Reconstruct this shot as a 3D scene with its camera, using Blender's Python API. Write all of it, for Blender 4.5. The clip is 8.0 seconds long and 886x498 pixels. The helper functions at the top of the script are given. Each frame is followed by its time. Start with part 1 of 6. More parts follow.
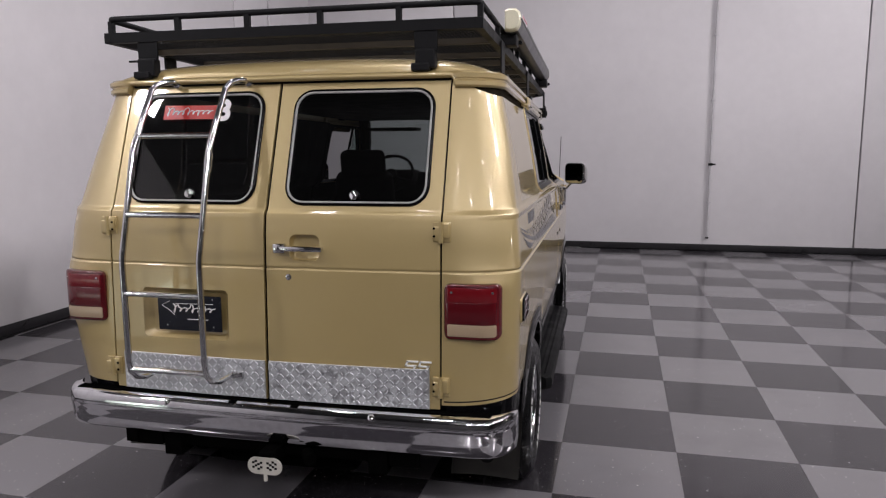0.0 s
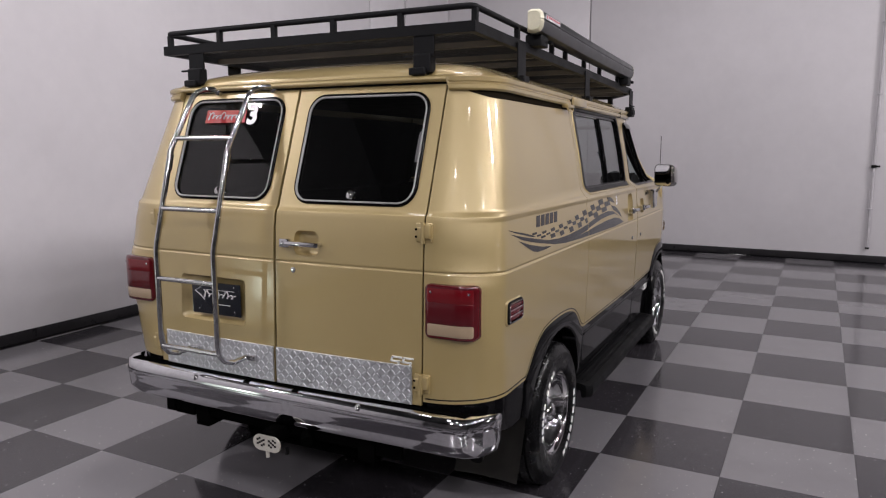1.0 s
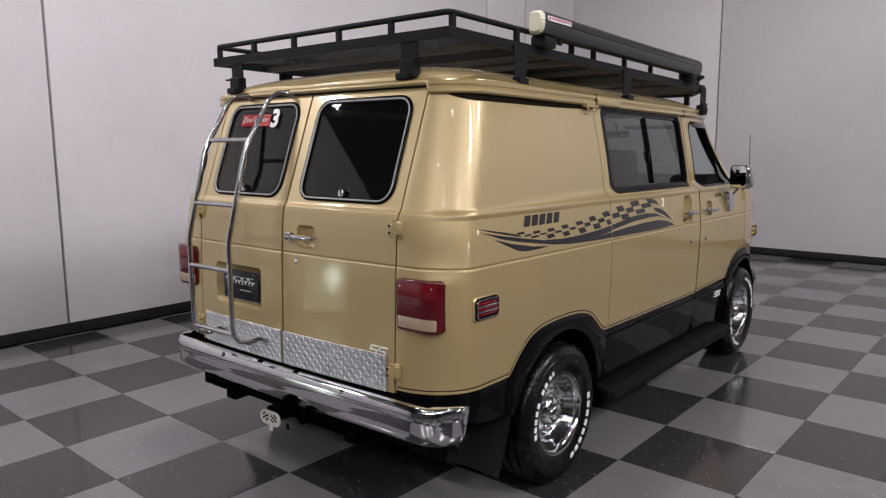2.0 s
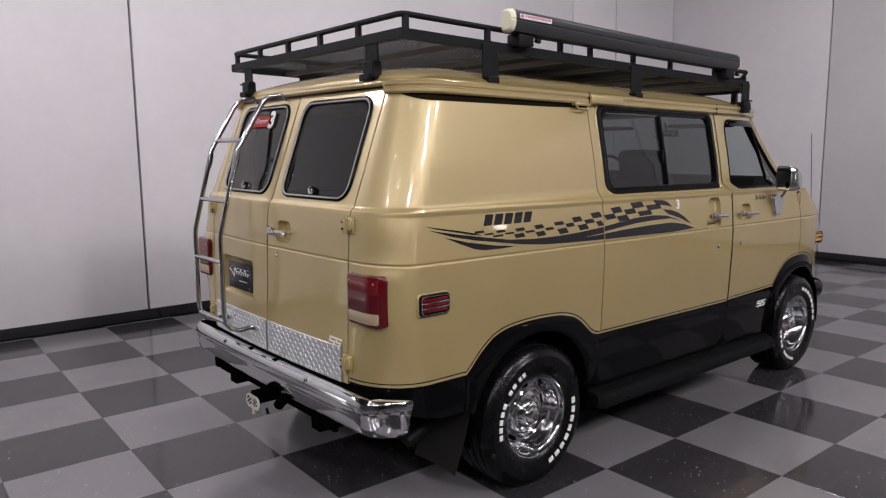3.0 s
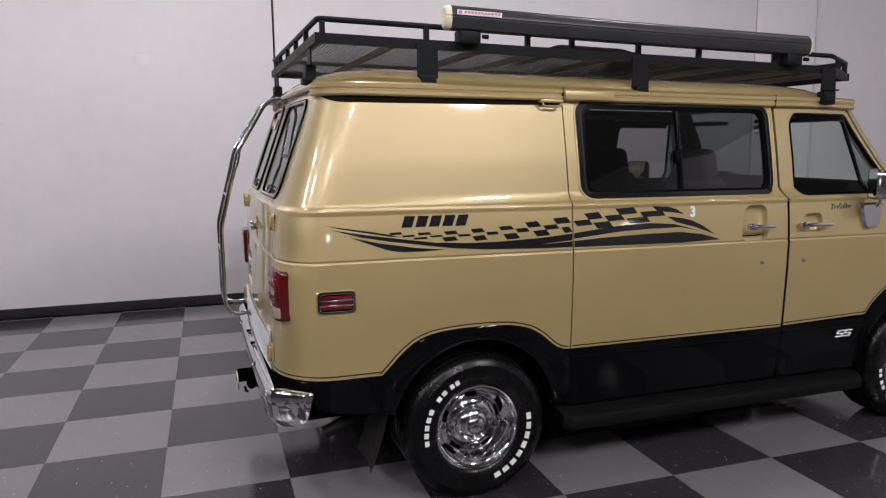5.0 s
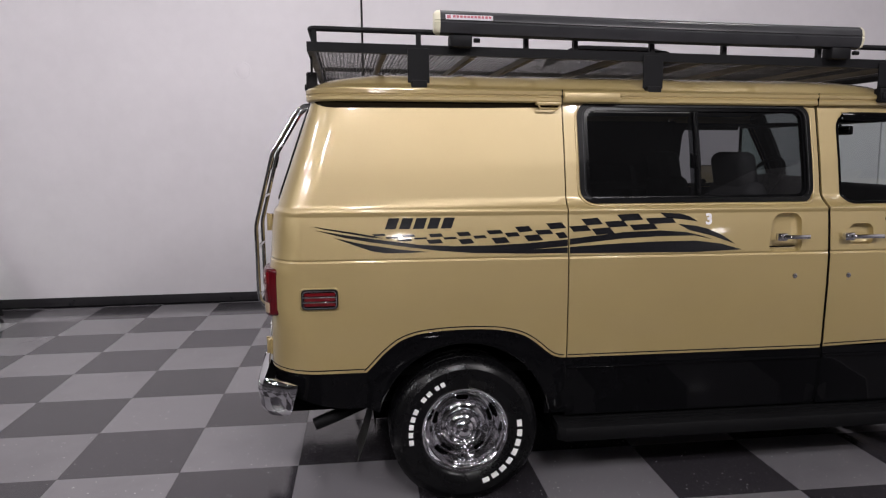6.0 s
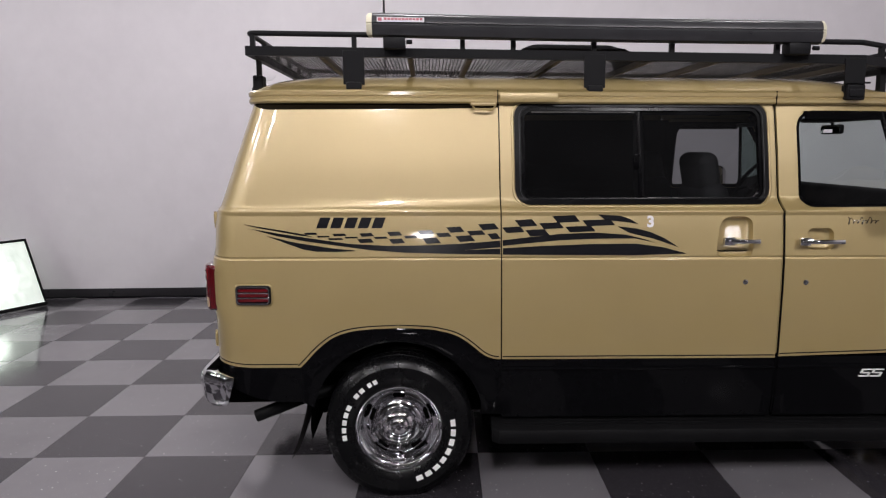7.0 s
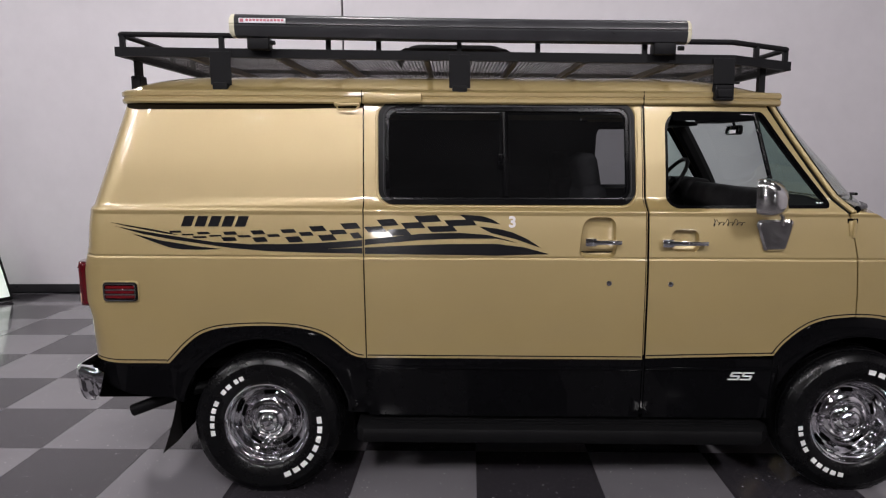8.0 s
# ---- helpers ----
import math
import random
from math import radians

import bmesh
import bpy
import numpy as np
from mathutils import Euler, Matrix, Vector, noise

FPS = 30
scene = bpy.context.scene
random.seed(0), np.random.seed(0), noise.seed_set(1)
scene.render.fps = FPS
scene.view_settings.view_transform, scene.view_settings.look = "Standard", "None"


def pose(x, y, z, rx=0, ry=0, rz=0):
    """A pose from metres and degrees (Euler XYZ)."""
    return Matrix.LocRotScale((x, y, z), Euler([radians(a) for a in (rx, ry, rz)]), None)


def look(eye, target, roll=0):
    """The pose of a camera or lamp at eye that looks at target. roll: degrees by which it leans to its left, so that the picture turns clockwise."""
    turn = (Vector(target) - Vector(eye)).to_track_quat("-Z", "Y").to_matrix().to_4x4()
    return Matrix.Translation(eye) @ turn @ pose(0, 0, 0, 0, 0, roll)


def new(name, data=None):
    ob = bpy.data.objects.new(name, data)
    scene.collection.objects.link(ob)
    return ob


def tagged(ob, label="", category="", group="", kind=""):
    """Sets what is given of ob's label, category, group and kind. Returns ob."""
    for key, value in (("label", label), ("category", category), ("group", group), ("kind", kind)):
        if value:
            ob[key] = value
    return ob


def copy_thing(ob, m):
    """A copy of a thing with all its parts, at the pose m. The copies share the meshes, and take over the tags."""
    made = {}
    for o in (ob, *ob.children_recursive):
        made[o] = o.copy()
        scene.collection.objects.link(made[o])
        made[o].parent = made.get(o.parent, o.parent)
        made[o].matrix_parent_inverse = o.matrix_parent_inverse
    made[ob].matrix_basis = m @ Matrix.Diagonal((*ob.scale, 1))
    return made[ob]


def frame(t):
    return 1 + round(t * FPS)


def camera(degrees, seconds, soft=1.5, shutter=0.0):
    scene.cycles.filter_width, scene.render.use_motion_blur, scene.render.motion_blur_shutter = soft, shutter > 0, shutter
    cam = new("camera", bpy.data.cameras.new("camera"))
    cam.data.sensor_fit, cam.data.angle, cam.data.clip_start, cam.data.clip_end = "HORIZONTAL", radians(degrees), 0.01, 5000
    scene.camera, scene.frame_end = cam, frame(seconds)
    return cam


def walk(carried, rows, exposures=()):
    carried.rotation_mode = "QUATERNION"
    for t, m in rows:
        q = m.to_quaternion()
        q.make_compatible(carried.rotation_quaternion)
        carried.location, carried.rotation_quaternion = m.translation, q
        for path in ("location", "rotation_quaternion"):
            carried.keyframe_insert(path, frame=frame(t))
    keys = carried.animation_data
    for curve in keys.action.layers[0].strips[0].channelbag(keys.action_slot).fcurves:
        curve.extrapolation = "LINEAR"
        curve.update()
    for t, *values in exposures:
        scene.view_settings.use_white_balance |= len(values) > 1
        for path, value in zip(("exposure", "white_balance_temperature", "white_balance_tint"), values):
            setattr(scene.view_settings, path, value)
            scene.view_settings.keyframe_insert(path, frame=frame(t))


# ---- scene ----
cam = camera(63.75, 8.0, soft=1.2)
PATH = [
    (0, (1.275, -3.442, 1.644), (0.845, -1.510, 1.358), -0.33),
    (0.5, (1.614, -3.372, 1.645), (0.974, -1.500, 1.356), -0.25),
    (1, (1.964, -3.254, 1.661), (1.085, -1.482, 1.370), -0.16),
    (1.5, (2.320, -3.126, 1.671), (1.229, -1.475, 1.377), -0.24),
    (3, (3.222, -2.462, 1.645), (1.705, -1.190, 1.363), -0.48),
    (3.5, (3.437, -2.180, 1.654), (1.808, -1.056, 1.370), -0.60),
    (4, (3.623, -1.874, 1.651), (1.910, -0.881, 1.368), -0.61),
    (5.5, (4.028, -0.843, 1.664), (2.104, -0.383, 1.375), -0.63),
    (6, (4.115, -0.504, 1.656), (2.152, -0.240, 1.377), -0.69),
    (6.5, (4.166, -0.166, 1.658), (2.190, -0.044, 1.380), -0.79),
    (7, (4.195, 0.171, 1.659), (2.216, 0.210, 1.378), -0.72),
    (7.5, (4.205, 0.539, 1.663), (2.226, 0.527, 1.377), -0.79),
    (8, (4.219, 0.916, 1.655), (2.239, 0.887, 1.372), -0.53),
]
walk(cam, [(t, look(eye, target, roll)) for t, eye, target, roll in PATH])

# ---------------------------------------------------------------- light
world = bpy.data.worlds.new("world")
scene.world = world
world.use_nodes = True
world.node_tree.nodes["Background"].inputs[0].default_value = (0.55, 0.55, 0.6, 1)
world.node_tree.nodes["Background"].inputs[1].default_value = 0.05
scene.view_settings.exposure = 0.0


def area_lamp(name, eye, target, width, height, watts, colour):
    data = bpy.data.lights.new(name, "AREA")
    data.shape, data.size, data.size_y = "RECTANGLE", width, height
    data.energy, data.color = watts, colour
    ob = new(name, data)
    ob.matrix_world = look(eye, target)
    return ob


COOL = (1.0, 0.955, 0.985)
for ix, iy, watts in ((-0.2, -3.6, 34), (-0.2, 0.2, 84), (-0.2, 3.4, 53), (1.2, 5.6, 20)):
    area_lamp("unseen_overhead_light", (ix, iy, 6.2), (ix + 0.3, iy, 0), 0.45, 0.45, watts, COOL)
for iy, watts in ((-4.6, 96), (-0.2, 124), (4.2, 160)):
    for ix, iz in ((7.6, 6.25), (8.9, 6.3)):
        area_lamp("unseen_overhead_light", (ix, iy, iz), (0.4, iy * 0.7 + 0.3, 1.3), 0.4, 0.3, watts, COOL)
for ix in (0.8, 3.8, 6.8):
    for iy, iz in ((-8.6, 6.2), (-10.2, 6.3)):
        area_lamp("unseen_overhead_light", (ix, iy, iz), (ix * 0.1 - 0.6, -0.9, 1.3), 0.36, 0.3, 61, COOL)
# Added fill with no known source, brightening the van's shadow on the left wall.
area_lamp("unseen_overhead_light", (-1.6, -1.4, 6.2), (-3.0, -1.5, 0), 0.4, 0.3, 12, COOL).data.spread = radians(80)
# strong lamp high behind the van, and two small soft lights at the near side of the hall
area_lamp("studio_light", (-3.4, -3.0, 4.3), (-0.2, -0.8, 1.1), 0.3, 0.3, 15, COOL).data.spread = radians(85)
for ix, iy, iz, ty, wide, watts in ((5.9, 0.1, 1.55, 0.3, 0.28, 5), (4.4, 3.12, 1.45, 1.6, 0.16, 0.8)):
    area_lamp("studio_light", (ix, iy, iz), (0.9, ty, 1.2), wide, wide * 0.75, watts, COOL).data.shape = "ELLIPSE"


# ---------------------------------------------------------------- materials
def material(name):
    m = bpy.data.materials.new(name)
    m.use_nodes = True
    return m, m.node_tree.nodes, m.node_tree.links, m.node_tree.nodes["Principled BSDF"]


def noise_node(nodes, links, scale, detail=4.0, rough=0.55, vec=None):
    n = nodes.new("ShaderNodeTexNoise")
    n.inputs["Scale"].default_value, n.inputs["Detail"].default_value, n.inputs["Roughness"].default_value = scale, detail, rough
    if vec is None:
        vec = nodes.new("ShaderNodeTexCoord").outputs["Object"]
    links.new(vec, n.inputs["Vector"])
    return n


def ramp_node(nodes, links, source, stops):
    r = nodes.new("ShaderNodeValToRGB")
    while len(r.color_ramp.elements) < len(stops):
        r.color_ramp.elements.new(0.5)
    for e, (p, c) in zip(r.color_ramp.elements, stops):
        e.position, e.color = p, (c if len(c) == 4 else (*c, 1))
    links.new(source, r.inputs[0])
    return r


def bump_node(nodes, links, source, strength, distance, bsdf):
    b = nodes.new("ShaderNodeBump")
    b.inputs["Strength"].default_value, b.inputs["Distance"].default_value = strength, distance
    links.new(source, b.inputs["Height"])
    links.new(b.outputs[0], bsdf.inputs["Normal"])
    return b


def simple(name, colour, rough=0.5, metal=0.0, spread=0.12, scale=9.0, bump=0.0, bump_scale=120.0, coat=0.0, spec=None):
    """A plain surface with some unevenness in colour and gloss at two scales."""
    m, n, l, b = material(name)
    big, small = noise_node(n, l, scale), noise_node(n, l, scale * 14)
    mixer = n.new("ShaderNodeMath")
    mixer.operation = "MULTIPLY_ADD"
    mixer.inputs[1].default_value = 0.35
    l.new(small.outputs[0], mixer.inputs[0])
    l.new(big.outputs[0], mixer.inputs[2])
    lo = tuple(c * (1 - spread) for c in colour)
    hi = tuple(min(1, c * (1 + spread)) for c in colour)
    r = ramp_node(n, l, mixer.outputs[0], [(0.4, lo), (0.95, hi)])
    l.new(r.outputs[0], b.inputs["Base Color"])
    rr = ramp_node(n, l, mixer.outputs[0], [(0.35, (max(0.02, rough * 0.8),) * 3), (1.0, (min(1, rough * 1.25),) * 3)])
    l.new(rr.outputs[0], b.inputs["Roughness"])
    b.inputs["Metallic"].default_value = metal
    b.inputs["Coat Weight"].default_value = coat
    # very dark surfaces lose gloss; the matt shade black loses all of it
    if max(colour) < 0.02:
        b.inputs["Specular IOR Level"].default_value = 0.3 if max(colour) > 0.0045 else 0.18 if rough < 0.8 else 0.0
    if spec is not None:
        b.inputs["Specular IOR Level"].default_value = spec
    if coat:
        b.inputs["Coat Roughness"].default_value = 0.04
    if bump:
        bump_node(n, l, noise_node(n, l, bump_scale, 3).outputs[0], bump, 0.002, b)
    return m


def car_paint():
    m, n, l, b = material("gold_metallic_paint")
    flake = noise_node(n, l, 900, 2)
    big = noise_node(n, l, 1.6, 3)
    add = n.new("ShaderNodeMath")
    add.operation = "MULTIPLY_ADD"
    add.inputs[1].default_value = 0.5
    l.new(big.outputs[0], add.inputs[0])
    l.new(flake.outputs[0], add.inputs[2])
    r = ramp_node(n, l, add.outputs[0], [(0.45, (0.368, 0.2685, 0.093)), (1.0, (0.454, 0.3395, 0.129))])
    l.new(r.outputs[0], b.inputs["Base Color"])
    b.inputs["Metallic"].default_value = 0.39
    b.inputs["Specular IOR Level"].default_value = 1.0
    b.inputs["IOR"].default_value = 1.8
    b.inputs["Roughness"].default_value = 0.46
    b.inputs["Coat Weight"].default_value = 1.0
    b.inputs["Coat Roughness"].default_value = 0.05
    wave = noise_node(n, l, 7.0, 2)
    bump_node(n, l, wave.outputs[0], 0.02, 0.01, b)
    return m


def chrome(name, colour=(0.72, 0.72, 0.74), rough=0.06, pits=0.3):
    m, n, l, b = material(name)
    b.inputs["Metallic"].default_value = 1.0
    sp = noise_node(n, l, 45, 5)
    r = ramp_node(n, l, sp.outputs[0], [(0.3, (rough * 0.7,) * 3), (0.75, (rough * 2.2,) * 3)])
    l.new(r.outputs[0], b.inputs["Roughness"])
    c = ramp_node(n, l, sp.outputs[0], [(0.25, tuple(v * (1 - pits) for v in colour)), (0.55, colour)])
    l.new(c.outputs[0], b.inputs["Base Color"])
    bump_node(n, l, noise_node(n, l, 4, 2).outputs[0], 0.02, 0.01, b)
    return m


def tinted_glass(name, tint, gloss=0.02, veiling=1.0):
    m, n, l, b = material(name)
    n.remove(b)
    out = n["Material Output"]
    clear, shine, mix = n.new("ShaderNodeBsdfTransparent"), n.new("ShaderNodeBsdfGlossy"), n.new("ShaderNodeMixShader")
    facing, power, fres = n.new("ShaderNodeLayerWeight"), n.new("ShaderNodeMath"), n.new("ShaderNodeMath")
    power.operation, fres.operation = "POWER", "MULTIPLY_ADD"
    power.inputs[1].default_value, fres.inputs[1].default_value, fres.inputs[2].default_value = 5.0, 0.93, 0.05
    l.new(facing.outputs["Facing"], power.inputs[0])
    l.new(power.outputs[0], fres.inputs[0])
    clear.inputs[0].default_value = (*tint, 1)
    shine.inputs["Color"].default_value = (0.95, 0.95, 0.95, 1)
    shine.inputs["Roughness"].default_value = gloss
    # a faint uneven grey veil over the pane, raising its tone
    grey_coat, film, veil = n.new("ShaderNodeBsdfDiffuse"), noise_node(n, l, 3.0, 5, 0.6), n.new("ShaderNodeMixShader")
    grey_coat.inputs["Color"].default_value = (0.20, 0.20, 0.21, 1)
    thin = ramp_node(n, l, film.outputs[0], [(0.3, (0.017 * veiling,) * 3), (0.75, (0.034 * veiling,) * 3)])
    l.new(thin.outputs[0], veil.inputs[0])
    l.new(clear.outputs[0], veil.inputs[1])
    l.new(grey_coat.outputs[0], veil.inputs[2])
    l.new(fres.outputs[0], mix.inputs[0])
    l.new(veil.outputs[0], mix.inputs[1])
    l.new(shine.outputs[0], mix.inputs[2])
    l.new(mix.outputs[0], out.inputs[0])
    return m


def lens_plastic(name, colour):
    m, n, l, b = material(name)
    w = n.new("ShaderNodeTexWave")
    w.inputs["Scale"].default_value = 110
    l.new(n.new("ShaderNodeTexCoord").outputs["Object"], w.inputs["Vector"])
    r = ramp_node(n, l, w.outputs[1], [(0.2, tuple(c * 0.75 for c in colour)), (0.8, colour)])
    l.new(r.outputs[0], b.inputs["Base Color"])
    b.inputs["Roughness"].default_value = 0.16
    b.inputs["Specular IOR Level"].default_value = 0.5
    b.inputs["Coat Weight"].default_value = 0.35
    b.inputs["Coat Roughness"].default_value = 0.05
    bump_node(n, l, w.outputs[1], 0.06, 0.001, b)
    return m


def tile_vinyl(name, lo, hi):
    """Polished vinyl tile with flecks and scuffs; each tile a little different."""
    m, n, l, b = material(name)
    info = n.new("ShaderNodeObjectInfo")
    island = n.new("ShaderNodeNewGeometry")
    geo = island.outputs["Position"]
    big, fine = noise_node(n, l, 2.2, 6, 0.6, geo), noise_node(n, l, 160, 3, 0.6, geo)
    a1, a2, a3 = n.new("ShaderNodeMath"), n.new("ShaderNodeMath"), n.new("ShaderNodeMath")
    for a in (a1, a2, a3):
        a.operation = "MULTIPLY_ADD"
    a1.inputs[1].default_value, a2.inputs[1].default_value, a3.inputs[1].default_value = 0.45, 0.35, 0.10
    l.new(fine.outputs[0], a1.inputs[0])
    l.new(big.outputs[0], a1.inputs[2])
    l.new(info.outputs["Random"], a2.inputs[0])
    l.new(a1.outputs[0], a2.inputs[2])
    l.new(island.outputs["Random Per Island"], a3.inputs[0])
    l.new(a2.outputs[0], a3.inputs[2])
    r = ramp_node(n, l, a3.outputs[0], [(0.45, lo), (1.15, hi)])
    speck = noise_node(n, l, 55, 1, 0.5, geo)
    sr = ramp_node(n, l, speck.outputs[0], [(0.725, (0, 0, 0)), (0.755, (0.6, 0.6, 0.6))])
    mix = n.new("ShaderNodeMix")
    mix.data_type = "RGBA"
    l.new(sr.outputs[0], mix.inputs["Factor"])
    l.new(r.outputs[0], mix.inputs["A"])
    mix.inputs["B"].default_value = (0.5, 0.5, 0.5, 1)
    l.new(mix.outputs["Result"], b.inputs["Base Color"])
    scuff = noise_node(n, l, 5.5, 7, 0.7, geo)
    rr = ramp_node(n, l, scuff.outputs[0], [(0.3, (0.08,) * 3), (0.7, (0.17,) * 3)])
    l.new(rr.outputs[0], b.inputs["Roughness"])
    b.inputs["Specular IOR Level"].default_value = 0.5
    bump_node(n, l, noise_node(n, l, 3.0, 4, 0.5, geo).outputs[0], 0.05, 0.01, b)
    return m


def painted_wall(name, lo, hi):
    m, n, l, b = material(name)
    geo = n.new("ShaderNodeTexCoord").outputs["Object"]
    big, mid = noise_node(n, l, 0.45, 5, 0.55, geo), noise_node(n, l, 7, 5, 0.6, geo)
    a = n.new("ShaderNodeMath")
    a.operation = "MULTIPLY_ADD"
    a.inputs[1].default_value = 0.3
    l.new(mid.outputs[0], a.inputs[0])
    l.new(big.outputs[0], a.inputs[2])
    r = ramp_node(n, l, a.outputs[0], [(0.4, lo), (0.95, hi)])
    l.new(r.outputs[0], b.inputs["Base Color"])
    b.inputs["Roughness"].default_value = 0.6
    bump_node(n, l, noise_node(n, l, 90, 4, 0.6, geo).outputs[0], 0.12, 0.004, b)
    return m


GOLD = car_paint()
BLACK_PAINT = simple("black_gloss_paint", (0.003, 0.003, 0.0035), 0.06, coat=0.09, spec=0.07)
BLACK_POWDER = simple("black_powder_coat", (0.008, 0.008, 0.009), 0.5, bump=0.15, bump_scale=300, spec=0.13)
BLACK_PLASTIC = simple("black_plastic", (0.0046, 0.0046, 0.005), 0.5, bump=0.1, bump_scale=200, spec=0.11)
RUBBER = simple("tyre_rubber", (0.0030, 0.0030, 0.0034), 0.27, bump=0.12, bump_scale=90, spec=0.20)
FLAP_RUBBER = simple("dusty_flap_rubber", (0.026, 0.0235, 0.021), 0.6, spread=0.4, scale=14, bump=0.15)
SEAL = simple("black_rubber_seal", (0.0025, 0.0025, 0.003), 0.22, spec=0.10)
WINDOW_SEAL = simple("weathered_window_rubber", (0.0045, 0.0045, 0.005), 0.35, spread=0.3, bump=0.1, spec=0.12)
DULL_SEAL = simple("grey_worn_rubber_bead", (0.035, 0.035, 0.038), 0.4)
CHROME = chrome("chrome")
BUMPER_CHROME = chrome("bumper_chrome", (0.66, 0.66, 0.68), 0.05, 0.15)
POLISHED = chrome("polished_steel", (0.56, 0.56, 0.57), 0.10, 0.2)
TREAD_PLATE = chrome("diamond_plate_aluminium", (0.62, 0.63, 0.65), 0.42, 0.10)
RAISED_PLATE = chrome("diamond_plate_raised", (0.74, 0.75, 0.78), 0.38, 0.05)
SATIN = chrome("mirror_shell_chrome", (0.66, 0.65, 0.64), 0.13, 0.0)
# Near-white in place of the bright reflections on a chrome emblem.
EMBLEM = simple("emblem_shine_white", (0.88, 0.88, 0.86), 0.25)
# Brown tint put in for the gold light that the roof throws back.
ROOF_LIT_STEEL = simple("roof_lit_steel_bar", (0.05, 0.04, 0.028), 0.5, spread=0.4)
# Matt near-black standing in for shade in hollows; also dark small fittings.
SHADE_BLACK = simple("shade_black", (0.002, 0.002, 0.002), 0.85)
WHITE_RUBBER = simple("raised_white_lettering", (0.78, 0.78, 0.76), 0.55)
DECAL = simple("black_vinyl_decal", (0.010, 0.010, 0.012), 0.22, coat=0.25)
WHITE_VINYL = simple("white_vinyl", (0.8, 0.78, 0.8), 0.35)
RED_VINYL = simple("red_vinyl", (0.62, 0.035, 0.03), 0.35)
FADED_RED = simple("faded_red_print", (0.55, 0.16, 0.20), 0.4)
GLASS_DARK = tinted_glass("dark_tinted_glass", (0.24, 0.25, 0.26))
GLASS_REAR = tinted_glass("rear_tinted_glass", (0.36, 0.37, 0.375), veiling=0.35)
GLASS_CLEAR = tinted_glass("light_tinted_glass", (0.62, 0.70, 0.68))
RED_LENS = lens_plastic("red_lens", (0.085, 0.0026, 0.006))
# Brighter copy of the red: light caught in the lenses put into colour.
LIT_RED_LENS = lens_plastic("lit_red_lens", (0.15, 0.004, 0.008))
WHITE_LENS = lens_plastic("white_lens", (0.38, 0.285, 0.19))
AMBER_LENS = lens_plastic("amber_lens", (0.55, 0.28, 0.04))
# Dark brown put in for the shade in the sliding door track.
TRACK_SHADE = simple("track_groove_shade", (0.010, 0.0072, 0.0035), 0.8, spec=0.04)
GREY_BEAD = simple("weathered_grey_bead", (0.30, 0.295, 0.29), 0.45, spread=0.3)
DULL_BEAD = simple("dull_bright_bead", (0.32, 0.31, 0.30), 0.35, metal=0.8)
GLASS_VENT = tinted_glass("green_vent_glass", (0.46, 0.58, 0.54))
GREY_COVER = simple("weathered_cover_plastic", (0.42, 0.40, 0.36), 0.4, spread=0.2)
CREAM = simple("cream_plastic", (0.72, 0.68, 0.52), 0.4)
AWNING_VINYL = simple("charcoal_awning_vinyl", (0.030, 0.030, 0.033), 0.32, spread=0.2)
SEAT_CLOTH = simple("dark_seat_cloth", (0.034, 0.033, 0.035), 0.8, bump=0.3)
TRIM_DARK = simple("dark_cabin_trim", (0.009, 0.009, 0.0095), 0.6, spec=0.15)
PLATE_BLACK = simple("black_licence_plate", (0.012, 0.013, 0.018), 0.25)
MIRROR = chrome("mirror_glass", (0.85, 0.86, 0.87), 0.02, 0.0)
TILE_LIGHT = tile_vinyl("light_grey_vinyl_tile", (0.128, 0.122, 0.131), (0.173, 0.165, 0.176))
TILE_DARK = tile_vinyl("dark_grey_vinyl_tile", (0.021, 0.0192, 0.0222), (0.0365, 0.0333, 0.0383))
WALL = painted_wall("white_painted_wall", (0.55, 0.528, 0.55), (0.655, 0.629, 0.651))
PATCH = painted_wall("patch_paint", (0.57, 0.547, 0.57), (0.675, 0.648, 0.671))
CEILING = painted_wall("ceiling_paint", (0.03, 0.03, 0.03), (0.045, 0.045, 0.045))
DARK_WALL = painted_wall("unseen_wall_dark", (0.10, 0.098, 0.10), (0.14, 0.137, 0.14))
BASE = simple("black_vinyl_base", (0.016, 0.015, 0.017), 0.3)
JOINT = simple("dark_joint_sealant", (0.03, 0.03, 0.032), 0.7)
PIPE = simple("painted_pipe", (0.48, 0.46, 0.48), 0.45)
GROUT = simple("floor_screed", (0.05, 0.048, 0.05), 0.5)


